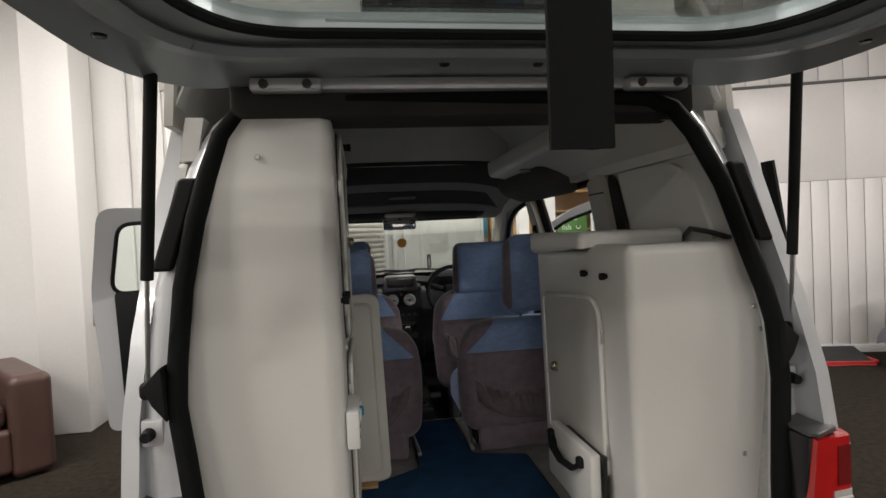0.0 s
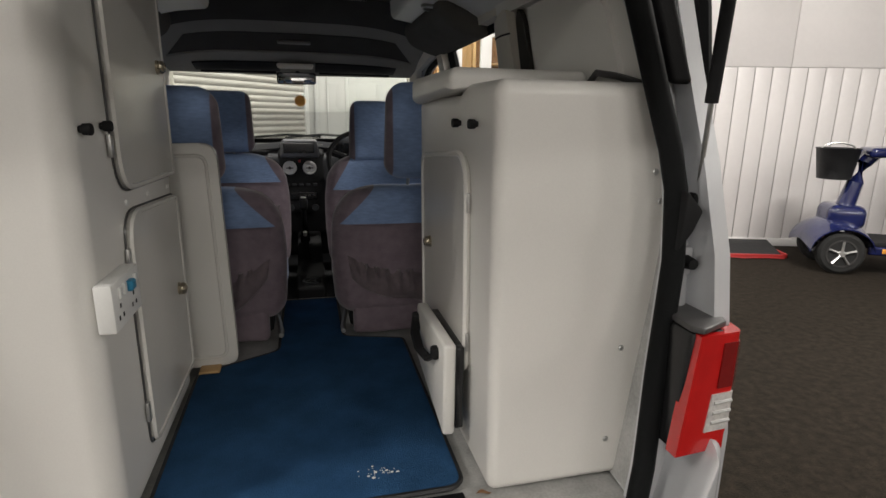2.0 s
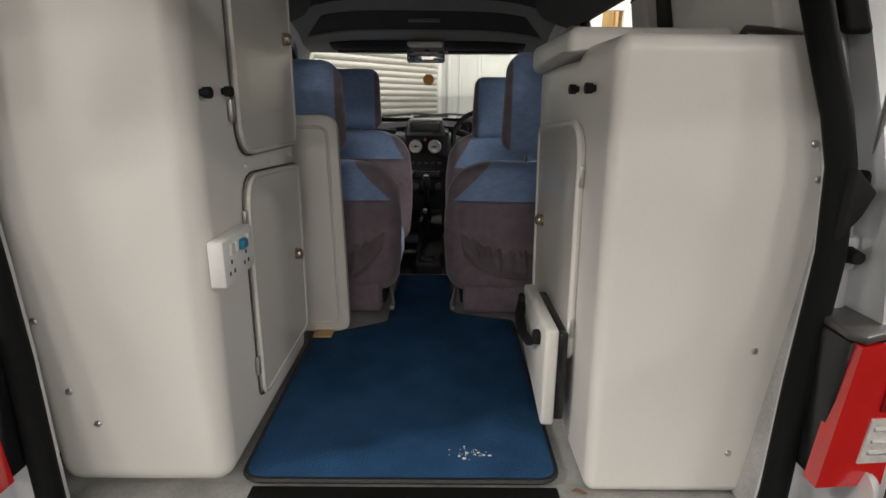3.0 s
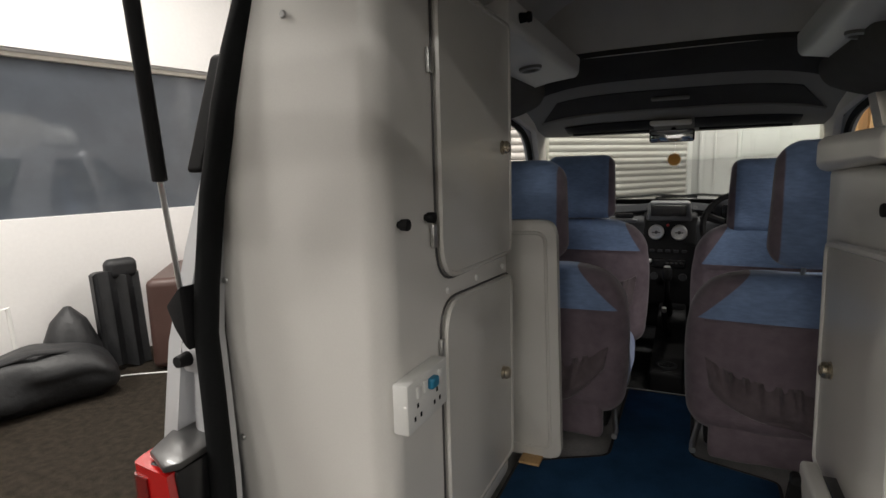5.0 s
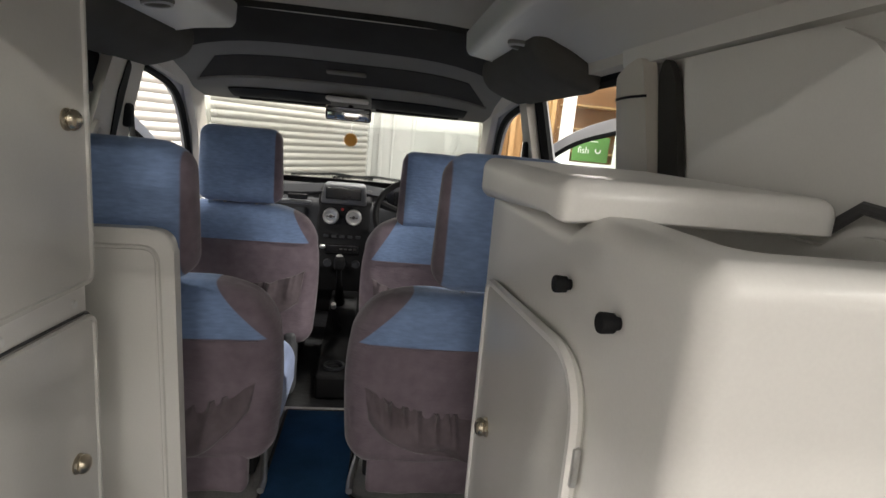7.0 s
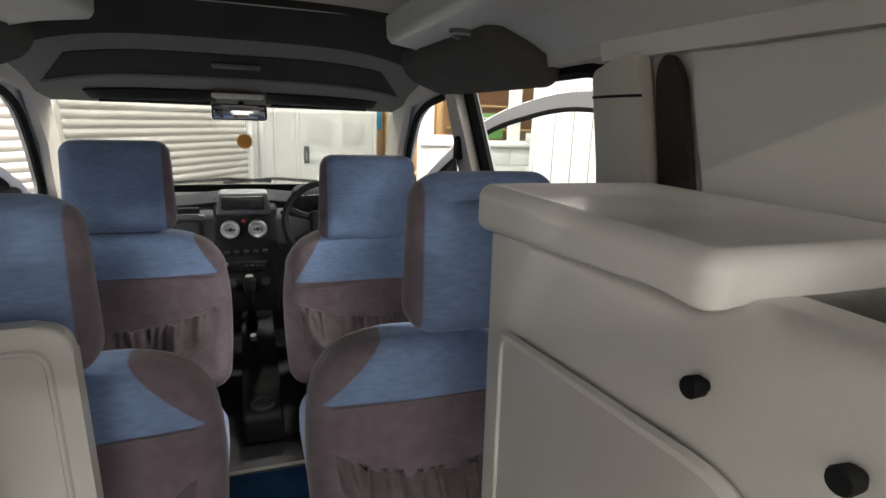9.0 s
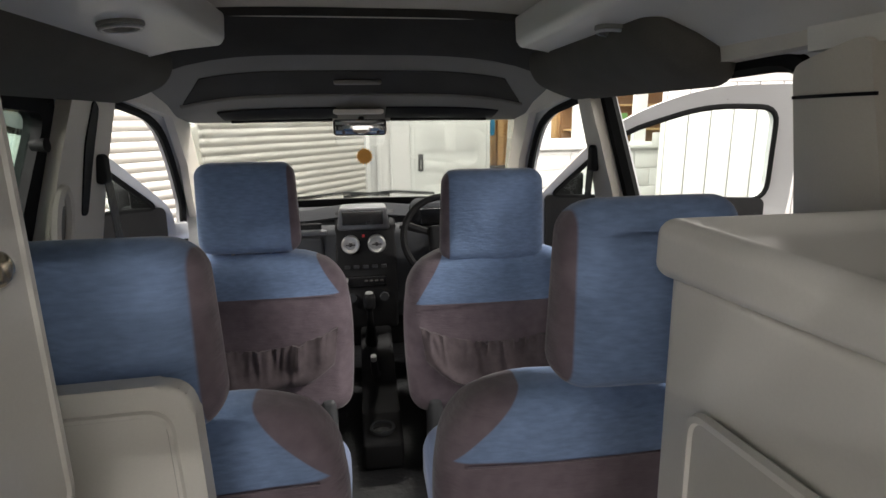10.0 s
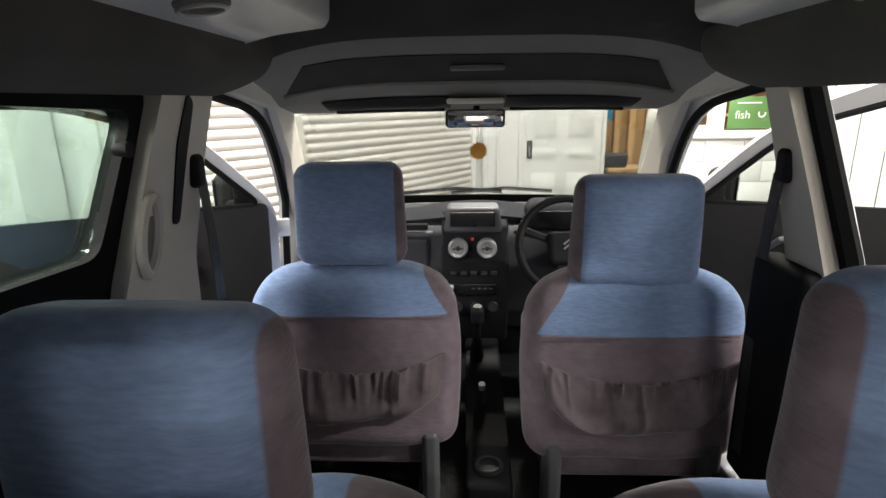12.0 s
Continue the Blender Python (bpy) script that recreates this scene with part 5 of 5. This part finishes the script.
part("body", cushion((0, 0, 0), (0.35, 0.647, 1.238), 0.042, 12, ward_shape, k=6), M_GRP, ward)
up = moulded_door("upper_door", ward, XF, 1, rounded([(0.480, 1.056), (0.900, 1.047), (0.900, 1.606), (0.484, 1.600)], [0.075, 0.02, 0.02, 0.05], 6), 1, "upper moulded wardrobe door")
lowd = moulded_door("lower_door", ward, XF, 1, rounded([(0.490, 0.495), (0.900, 0.495), (0.900, 0.982), (0.490, 1.004)], [0.03, 0.02, 0.02, 0.075], 6), 1, "lower moulded wardrobe door")
for z in (1.455, 1.142):
    hinge(up, XF + 0.003, 0.455, z, 1)
for z in (0.915, 0.576):
    hinge(lowd, XF + 0.003, 0.478, z, 1)
push_knob(up, XF + 0.012, 0.842, 1.311, 1)
push_knob(lowd, XF + 0.012, 0.830, 0.742, 1)
black_knob(ward, XF, 0.335, 1.175, 1)
black_knob(ward, XF, 0.434, 1.178, 1)
for y in (0.524, 0.682, 0.862):
    part("screw_cap", lathe([(0.007, 0), (0.006, 0.004), (0, 0.005)], turned(XF, y, 1.024 - 0.03 * (y - 0.5), "x"), 12), M_WHITE, ward, "white screw cap")
for x, z in ((-0.487, 1.515), (-0.662, 1.072), (-0.652, 0.765), (-0.612, 0.62), (-0.568, 0.55)):
    part("screw", lathe([(0.007, 0), (0.005, 0.003), (0, 0.003)], turned(x - 0.02, 0.2815, z, "-y"), 10), M_STEEL, ward)
sock = part("double_socket", block((XF, 0.291, 0.828), (XF + 0.030, 0.446, 0.916), 0.004), M_WHITE, ward, "white double mains socket")
XS = XF + 0.030
for y in (0.325, 0.350, 0.412):
    part("switch", block((XS, y - 0.007, 0.884), (XS + 0.005, y + 0.007, 0.905), 0.002), M_WHITE, sock)
part("blue_tester", cushion((XS + 0.004, 0.378, 0.892), (0.014, 0.028, 0.020), 0.005, 3), M_BLUEPL, sock, "blue plastic indicator switch")
for y in (0.325, 0.40):
    for dy, dz in ((0, 0.016), (-0.011, -0.004), (0.011, -0.004)):
        part("pin_hole", block((XS - 0.0002, y + dy - 0.003, 0.855 + dz - 0.005), (XS + 0.0006, y + dy + 0.003, 0.855 + dz + 0.003)), M_LAMPBLACK, sock)

# stowed table top between the wardrobe and the seat
tab = thing("table_top", pose(-0.205, 0.985, 0.43, -1.0, 0, 0), "pale grey moulded table top stowed upright behind the seat", "table top")
tab.matrix_basis = pose(-0.218, 1.003, 0.43, 0, -1.4, 0)
o = rounded([(-0.43, 0.0), (0.0, 0.0), (0.0, 0.69), (-0.43, 0.69)], [0.02, 0.03, 0.045, 0.02], 6)
part("panel", prism(o, "y", 0.0, 0.03, 0.006, 3), M_GRP_DOOR, tab)
o2 = rounded([(-0.40, 0.03), (-0.030, 0.03), (-0.030, 0.655), (-0.40, 0.655)], 0.03, 6)
part("raised_bead", tube([(x, -0.001, z) for x, z in o2], 0.005, 6, closed=True, up=(0, 1, 0)), M_GRP_DOOR, tab)
single("wooden_wedge", block((-0.33, 0.955, 0.424), (-0.27, 1.01, 0.432), 0.002), M_WOOD, "small wooden wedge under the stowed table top", "wedge")

# ---- kitchen unit ----
kit = thing("kitchen_cabinet", pose(0, 0, 0), "pale grey moulded kitchen cabinet with a hinged lid", "cabinet")
XK = 0.361
prof = [(XK + 0.012, 0.402), (XK, 1.245), (0.722, 1.255), (0.765, 1.05), (0.750, 0.85), (0.718, 0.60), (0.695, 0.402)]
right = sorted((z, x) for x, z in prof[2:])


def kit_shape(p):
    z = p.z + 0.8265
    x1 = np.interp(z, [a for a, b in right], [b for a, b in right])
    x0 = XK + 0.012 * (1.245 - z) / 0.843
    y = p.y + 0.6245
    rim = max(0.0, min(1.0, (0.545 - y) / 0.05))
    lift = 0.022 * rim * rim * (3 - 2 * rim) * max(0.0, (z - 1.15) / 0.10)
    return Vector((x0 + (p.x + 0.185) / 0.37 * (x1 - x0), y, z + lift))


kit_body = part("body", cushion((0, 0, 0), (0.37, 0.705, 0.849), 0.024, 24, kit_shape, k=6), M_GRP, kit)
carve(kit_body, cushion((0.550, 0.475, 1.25), (0.26, 0.29, 0.24), 0.03, 4))


def kx(z):
    return XK + 0.012 * (1.245 - z) / 0.843


K_DOOR = rounded([(0.430, 0.62), (0.885, 0.62), (0.885, 1.092), (0.430, 1.128)], [0.03, 0.02, 0.03, 0.085], 7)
dk = part("cupboard_door", sheet(K_DOOR, [], lambda u, v, t: (kx(v) - t, u, v), 0.012), M_GRP_DOOR, kit, "moulded cupboard door")
part("edge_bead", tube([(kx(v) - 0.010, u, v) for u, v in K_DOOR], 0.0075, 6, closed=True, up=(1, 0, 0)), M_GRP, dk)
for z in (1.021, 0.696):
    hinge(dk, kx(z) - 0.004, 0.427, z, -1)
push_knob(dk, kx(0.854) - 0.012, 0.788, 0.854, -1)
black_knob(kit, kx(1.188), 0.518, 1.189, -1)
black_knob(kit, kx(1.188), 0.390, 1.189, -1)


def lid_shape(p):
    if p.z < 0:
        rise = 0.78 * (0.2325 - p.y) / 0.465
        corner = max(0.0, 1 - math.hypot(p.x + 0.158, p.y + 0.225) / 0.05)
        return Vector((p.x, p.y, p.z * (1 - rise) - 0.006 * corner))
    inside = max(0.0, min(1.0, min(0.150 - abs(p.x), 0.220 - abs(p.y)) / 0.055))
    return Vector((p.x, p.y, p.z - 0.016 * inside * inside * (3 - 2 * inside)))


lid = part("lid", cushion((0.500, 0.736, 1.2725), (0.334, 0.470, 0.075), 0.022, 24, lid_shape, k=5), M_GRP, kit, "rounded hinged worktop lid with a dished top")
part("lid_stay", tube([(0.672, 0.53, 1.272), (0.676, 0.49, 1.305), (0.70, 0.44, 1.295), (0.712, 0.36, 1.275)], 0.008), M_SMOKE, kit, "dark lid stay")
for x, z in ((0.705, 1.10), (0.722, 1.04), (0.665, 0.72), (0.648, 0.50)):
    part("screw", lathe([(0.007, 0), (0.005, 0.003), (0, 0.003)], turned(x, 0.272, z, "-y"), 10), M_STEEL, kit)
def edge_strip(u, v):
    z = 0.405 + 0.86 * u
    xb = float(np.interp(z, [a for a, b in right], [b for a, b in right])) - 0.02
    return (xb + (across(RIGHT, z) + 0.012 - xb) * v, 0.292 + (rake(z) + 0.018 - 0.292) * v, z)


part("edge_strip", grid_mesh(16, 3, edge_strip, (0, 0.01, 0)), M_SILL, kit, "rough grey sealant edge")
step = thing("folding_step", pose(0, 0, 0), "white folded step with a black strap, clipped to the cabinet", "step")
part("panel", prism([(0.405, 0.470), (0.72, 0.535), (0.72, 0.695), (0.405, 0.70)], "x", 0.302, 0.332, 0.008, 3), M_GRP, step)
part("side_flange", prism([(0.408, 0.485), (0.430, 0.49), (0.430, 0.69), (0.408, 0.69)], "x", 0.332, 0.352, 0.003), M_LAMPBLACK, step, "black rubber edge")
# Solid black block that paints the shade between step and cabinet
part("gap_shade_block", block((0.334, 0.44, 0.50), (0.360, 0.70, 0.68), 0.004), M_LAMPBLACK, step)
part("strap", tube([(0.297, 0.70, 0.655), (0.285, 0.66, 0.63), (0.280, 0.58, 0.62), (0.286, 0.50, 0.628), (0.297, 0.47, 0.65)], 0.013, 8, flat=0.6), M_BLACK, step, "black rubber strap handle")
for y in (0.702, 0.468):
    part("strap_end", cushion((0.296, y, 0.657), (0.02, 0.03, 0.03), 0.008, 2), M_BLACK, step)

# ---- high-level lockers along both sides ----
for s in (-1, 1):
    lk = thing("overhead_locker", pose(0, 0, 0), "pale grey moulded overhead shelf along the side", "locker", "overhead shelves")
    xi = 0.405 if s > 0 else -0.338
    pr = [(xi, 1.692), (xi + s * 0.004, 1.632), (xi + s * 0.016, 1.616), (xi + s * 0.13, 1.603), (s * 0.60, 1.578), (s * 0.70, 1.522), (s * 0.715, 1.535), (s * 0.715, 1.575), (xi + s * 0.05, 1.672), (xi + s * 0.02, 1.70)]
    part("shelf", prism(pr, "y", 0.36 if s > 0 else 0.94, 1.872, 0.007, 3), M_GRP, lk)
    for y in (1.475, 0.78) if s > 0 else (1.485,):
        xl = xi + s * 0.10
        la = part("reading_lamp", lathe([(0.040, 0.0), (0.040, 0.006), (0.031, 0.013), (0.022, 0.013), (0.020, 0.006), (0, 0.006)], pose(xl, y, 1.607, 180, s * 6.5, 0), 24), M_HEAD, lk, "round downlight with a chrome rim")
        part("lamp_rim", tube([(xl + 0.034 * math.cos(a), y + 0.034 * math.sin(a), 1.596 - s * 0.113 * 0.034 * math.cos(a)) for a in np.linspace(0, 2 * math.pi, 19)[:-1]], 0.004, 6, closed=True), M_STEEL, la)
    yk = 0.74 if s > 0 else 1.03
    part("locker_knob", lathe([(0.014, 0), (0.012, 0.018), (0.015, 0.022), (0.013, 0.03), (0, 0.032)], turned(xi, yk, 1.655, "-x" if s > 0 else "x"), 14), M_BLACK, lk, "black locker knob")
    y0 = 1.33 if s > 0 else 0.98
    part("speaker_pod", cushion((s * 0.615 - 0.012, (y0 + 2.085) / 2, 1.562), (0.20, 2.085 - y0, 0.10), 0.045, 6, lambda p, s=s: Vector((p.x, p.y, p.z - s * p.x * 0.35 - 0.012 * (1 - (p.x / 0.1) ** 2)))), M_POD, lk, "dark grey carpeted pod under the shelf")

# the shell's long axis lies a little askew of the fittings
SHELL = ("body_side", "pillar_trim", "belt_slot", "windscreen_pillar_trim", "roof_rail_trim", "rear_cantrail", "side_door_seal", "front_door_seal", "windscreen", "windscreen_black_band", "cab_headlining", "header_recess_shade", "recess_lip", "header_underside", "header_badge", "grab_panel", "pillar_pull", "grab_recess_shade")
for ob in van.children:
    if ob.type == "MESH" and ob.name.split(".")[0] in SHELL:
        for vert in ob.data.vertices:
            vert.co.x -= 0.0105 * max(0.0, vert.co.y - 0.6)

# ---- floor mats ----
mat_o = rounded([(-0.325, 0.292), (0.325, 0.292), (0.330, 1.12), (0.12, 1.18), (0.12, 1.62), (-0.10, 1.62), (-0.10, 1.10), (-0.335, 0.97)], [0.045, 0.045, 0.02, 0.03, 0.01, 0.01, 0.03, 0.03], 5)
mt = thing("floor_mat", pose(0, 0, 0.4), "dark blue carpet mat with black bound edges and a white stain", "mat")
part("carpet", prism(mat_o, "z", 0.0105, 0.020, 0.003, 2), M_CARPET, mt)
part("binding", tube([(x, y, 0.0155) for x, y in mat_o], 0.0065, 6, closed=True), M_NYLON, mt, "black bound edge")
random.seed(4)
for i in range(34):
    x, y = 0.150 + random.gauss(0, 0.024), 0.377 + random.gauss(0, 0.009)
    part("stain_fleck", lathe([(0.0012 + random.random() ** 3 * 0.004, 0), (0.001, 0.0008), (0, 0.001)], pose(x, y, 0.0202), 6), M_WHITE, mt)
single("dry_leaf", grid_mesh(6, 3, lambda u, v: (0.345 + 0.035 * u, 0.272 + 0.012 * (v - 0.5) * math.sin(math.pi * u), 0.4085 + 0.004 * math.sin(5 * u)), (0, 0, 0.0008)), M_DARKWOOD, "curled brown leaf on the load sill", "leaf")

# ---- things standing in the workshop ----
def armchair(m):
    a = thing("armchair", m, "brown leather armchair with loose cushions", "armchair")
    for x in (-0.48, 0.48):
        part("arm", cushion((x, 0, 0.31), (0.22, 0.86, 0.60), 0.05, 5), M_LEATHER, a)
    part("seat_base", cushion((0, 0.0, 0.18), (0.76, 0.84, 0.26), 0.03, 4), M_LEATHER, a)
    part("seat_cushion", cushion((0, -0.03, 0.385), (0.73, 0.74, 0.15), 0.05, 6, lambda p: Vector((p.x, p.y, p.z + 0.02 * (1 - (p.x / 0.37) ** 2)))), M_LEATHER, a)
    part("back_frame", cushion((0, 0.36, 0.42), (0.78, 0.16, 0.66), 0.05, 4), M_LEATHER, a)
    part("back_cushion", cushion((0, 0.22, 0.60), (0.72, 0.20, 0.42), 0.07, 7, lambda p: Vector((p.x, p.y + p.z * 0.15 - 0.012 * math.sin(9 * p.z + 4 * p.x), p.z))), M_LEATHER, a)
    for x, y in ((-0.42, -0.36), (0.42, -0.36), (-0.42, 0.36), (0.42, 0.36)):
        part("foot", block((x - 0.03, y - 0.03, 0), (x + 0.03, y + 0.03, 0.035), 0.004), M_BLACK, a)


armchair(pose(-2.90, 2.55, 0, 0, 0, 40.5))
coat = thing("folded_wheelchair_cover", pose(-3.30, 1.84, 0, 0, 0, 77), "black padded cover hung over a low frame against the wall", "cover")
part("cover", grid_mesh(16, 12, lambda u, v: (-0.14 + 0.28 * u, 0.05 + 0.02 * math.sin(16 * u) - 0.06 * (1 - v), 0.02 + 0.62 * v + 0.02 * math.sin(6 * u)), (0, 0.06, 0)), M_NYLON, coat)
part("roll", cushion((0.05, 0.10, 0.66), (0.2, 0.1, 0.14), 0.045, 4), M_NYLON, coat)
part("frame", tube([(-0.1, 0.1, 0.0), (-0.1, 0.1, 0.6), (0.1, 0.1, 0.6), (0.1, 0.1, 0.0)], 0.012), M_STEEL, coat)


def bag_shape(p):
    n = noise.noise(Vector((p.x * 5, p.y * 5, p.z * 6)))
    return Vector((p.x * (1 - 0.2 * max(0, p.z)), p.y, (p.z + 0.15) * (1 - 0.35 * (p.x / 0.4) ** 2) - 0.15 + 0.03 * n if p.z > -0.1 else p.z)) + Vector((0.02 * n, 0.03 * n, 0))


bag = thing("holdall", pose(-3.22, 1.28, 0, 0, 0, 70), "slumped black nylon holdall on the floor", "bag")
part("sack", cushion((0, 0, 0.165), (0.72, 0.42, 0.33), 0.13, 12, bag_shape), M_NYLON, bag)
part("carry_strap", tube([(-0.2, -0.12, 0.30), (-0.05, -0.16, 0.335), (0.12, -0.12, 0.30)], 0.014, 6, flat=0.4), M_BLACK, bag)
b2 = thing("grey_sack", pose(-3.45, 1.58, 0), "pointed dark grey sack behind the holdall", "sack")
part("sack", lathe([(0.0, 0.0), (0.16, 0.01), (0.17, 0.2), (0.10, 0.38), (0.02, 0.47), (0, 0.475)], None, 14), M_NYLON, b2)
fr = thing("walking_aid", pose(-3.5, 1.15, 0, 0, 0, 75), "white tubular frame lying behind the bags", "frame")
part("top_bar", tube([(-0.12, 0, 0.02), (-0.1, 0, 0.50), (0.12, -0.02, 0.54), (0.14, -0.02, 0.02)], 0.013), M_WHITE, fr)
crate = thing("wooden_crate", pose(-3.25, 0.62, 0, 0, 0, 75), "small timber box with a dark lid", "crate")
part("box", block((-0.16, -0.18, 0), (0.16, 0.18, 0.42), 0.006), M_WOOD, crate)
part("lid", block((-0.17, -0.19, 0.421), (0.17, 0.19, 0.46), 0.008), M_BLACK, crate)
stick = thing("walking_stick", pose(-3.40, 1.74, 0), "thin white stick leaning on the wall", "stick")
part("shaft", tube([(0.06, 0.02, 0.0), (-0.08, 0.03, 0.42)], 0.009), M_WHITE, stick)
single("floor_cable", tube([(-3.3 + 0.10 * i, 1.60 + 0.08 * i + 0.02 * math.sin(i), 0.006) for i in range(6)], 0.005, 6), M_WHITE, "pale cable lying on the carpet", "cable")

# ramp tray by the wall
tray = thing("ramp_tray", pose(3.93, 3.40, 0, 0, 0, -17), "black rubber threshold ramp in a red frame", "ramp")
part("tread", prism([(-0.16, 0.02), (0.14, 0.10), (0.14, 0.02)], "x", -0.27, 0.27, 0.004), M_NYLON, tray)
part("frame_bar", block((-0.30, -0.19, 0.0), (0.30, -0.16, 0.03), 0.006), M_REDPL, tray)
part("frame_bar", block((-0.30, -0.19, 0.0), (-0.272, 0.17, 0.04), 0.006), M_REDPL, tray)
part("frame_bar", block((0.272, -0.19, 0.0), (0.30, 0.17, 0.04), 0.006), M_REDPL, tray)
part("red_cord", tube([(-0.25, -0.2, 0.008), (-0.1, -0.24, 0.008), (0.1, -0.21, 0.008), (0.25, -0.23, 0.008)], 0.007), M_REDPL, tray)

# mobility scooter
sc = thing("mobility_scooter", pose(4.11, 2.68, 0, 0, 0, -30), "navy blue mobility scooter with a front basket", "mobility scooter")


def wheel(x, y):
    w = part("wheel", lathe([(0.10, -0.045), (0.145, -0.048), (0.168, -0.03), (0.172, 0.0), (0.168, 0.03), (0.145, 0.048), (0.10, 0.045)], turned(x, y, 0.172, "y"), 28), M_TYRE, sc, "black scooter tyre")
    part("rim", lathe([(0.108, -0.03), (0.112, 0.05), (0.10, 0.05), (0.095, 0.02), (0.0, 0.02)], turned(x, y, 0.172, "-y"), 28), M_SMOKE, w, "silver wheel rim")
    for k in range(5):
        a = 2 * math.pi * k / 5 + 0.3
        part("spoke", tube([(x + 0.02 * math.cos(a), y - 0.045, 0.172 + 0.02 * math.sin(a)), (x + 0.10 * math.cos(a), y - 0.045, 0.172 + 0.10 * math.sin(a))], 0.019, 6, flat=0.5), M_ALLOY, w)
    part("hub", lathe([(0.03, 0), (0.026, 0.02), (0, 0.022)], turned(x, y - 0.035, 0.172, "-y"), 14), M_ALLOY, w)


for x, y in ((0.05, 0.0), (0.05, 0.44), (1.10, 0.0), (1.10, 0.44)):
    wheel(x, y)
part("front_mudguard", grid_mesh(14, 6, lambda u, v: (0.05 - 0.225 * math.cos(math.pi * u * 0.95), -0.06 + 0.56 * v, 0.18 + 0.20 * math.sin(math.pi * u * 0.95) + 0.06 * math.sin(math.pi * v)), (0, 0, -0.012)), M_NAVY, sc, "glossy navy front mudguard")
part("front_cowl", cushion((0.10, 0.25, 0.44), (0.28, 0.34, 0.20), 0.07, 4), M_NAVY, sc)
part("deck", cushion((0.65, 0.25, 0.235), (0.80, 0.44, 0.06), 0.02, 4), M_BLACK, sc, "black footboard")
part("deck_skirt", cushion((0.65, 0.03, 0.20), (0.80, 0.04, 0.07), 0.015, 3), M_NAVY, sc)
part("side_reflector", block((0.34, 0.003, 0.185), (0.46, 0.0095, 0.222), 0.002), M_ORANGE, sc, "amber side reflector")
part("tiller", tube([(0.10, 0.25, 0.42), (0.16, 0.25, 0.72), (0.20, 0.25, 0.88), (0.25, 0.25, 0.95)], [0.075, 0.06, 0.055, 0.06], 10), M_NAVY, sc, "navy steering tiller")
part("control_head", cushion((0.29, 0.25, 0.965), (0.22, 0.28, 0.08), 0.035, 4, lambda p: Vector((p.x, p.y, p.z + p.x * 0.05))), M_NAVY, sc)
part("handlebar", tube([(0.32, -0.08, 0.93), (0.37, 0.0, 0.96), (0.39, 0.25, 0.97), (0.37, 0.5, 0.96), (0.32, 0.58, 0.93)], 0.016), M_BLACK, sc)
ms = part("scooter_mirror", cushion((0.33, -0.06, 1.12), (0.02, 0.13, 0.10), 0.009, 3, lambda p: Vector((p.x - p.y * 0.8, p.y * 0.6, p.z))), M_BLACK, sc, "black round mirror")
part("mirror_arm", tube([(0.34, -0.04, 0.95), (0.31, -0.05, 1.03), (0.33, -0.06, 1.09)], 0.007), M_STEEL, ms)
bk = part("basket", lathe([(0.12, 0.0), (0.155, 0.24), (0.165, 0.25), (0.15, 0.25), (0.115, 0.01), (0, 0.01)], pose(0.0, 0.25, 0.74), 16), M_NYLON, sc, "black wire mesh basket")
part("basket_handle", tube([(0.0 + 0.12 * math.cos(a), 0.25, 0.98 + 0.05 * math.sin(a)) for a in np.linspace(0, math.pi, 10)], 0.008), M_STEEL, bk)
part("rear_body", cushion((1.10, 0.25, 0.40), (0.56, 0.46, 0.26), 0.09, 5), M_NAVY, sc)
part("seat_post", tube([(1.0, 0.25, 0.5), (1.0, 0.25, 0.6)], 0.035), M_BLACK, sc)
part("seat", cushion((0.98, 0.25, 0.66), (0.46, 0.46, 0.11), 0.045, 4), M_NYLON, sc)
part("seat_back", cushion((1.22, 0.25, 0.93), (0.11, 0.46, 0.50), 0.05, 4), M_NYLON, sc)
for y in (-0.02, 0.52):
    part("seat_arm", cushion((0.98, y, 0.86), (0.34, 0.05, 0.05), 0.02, 3), M_BLACK, sc)
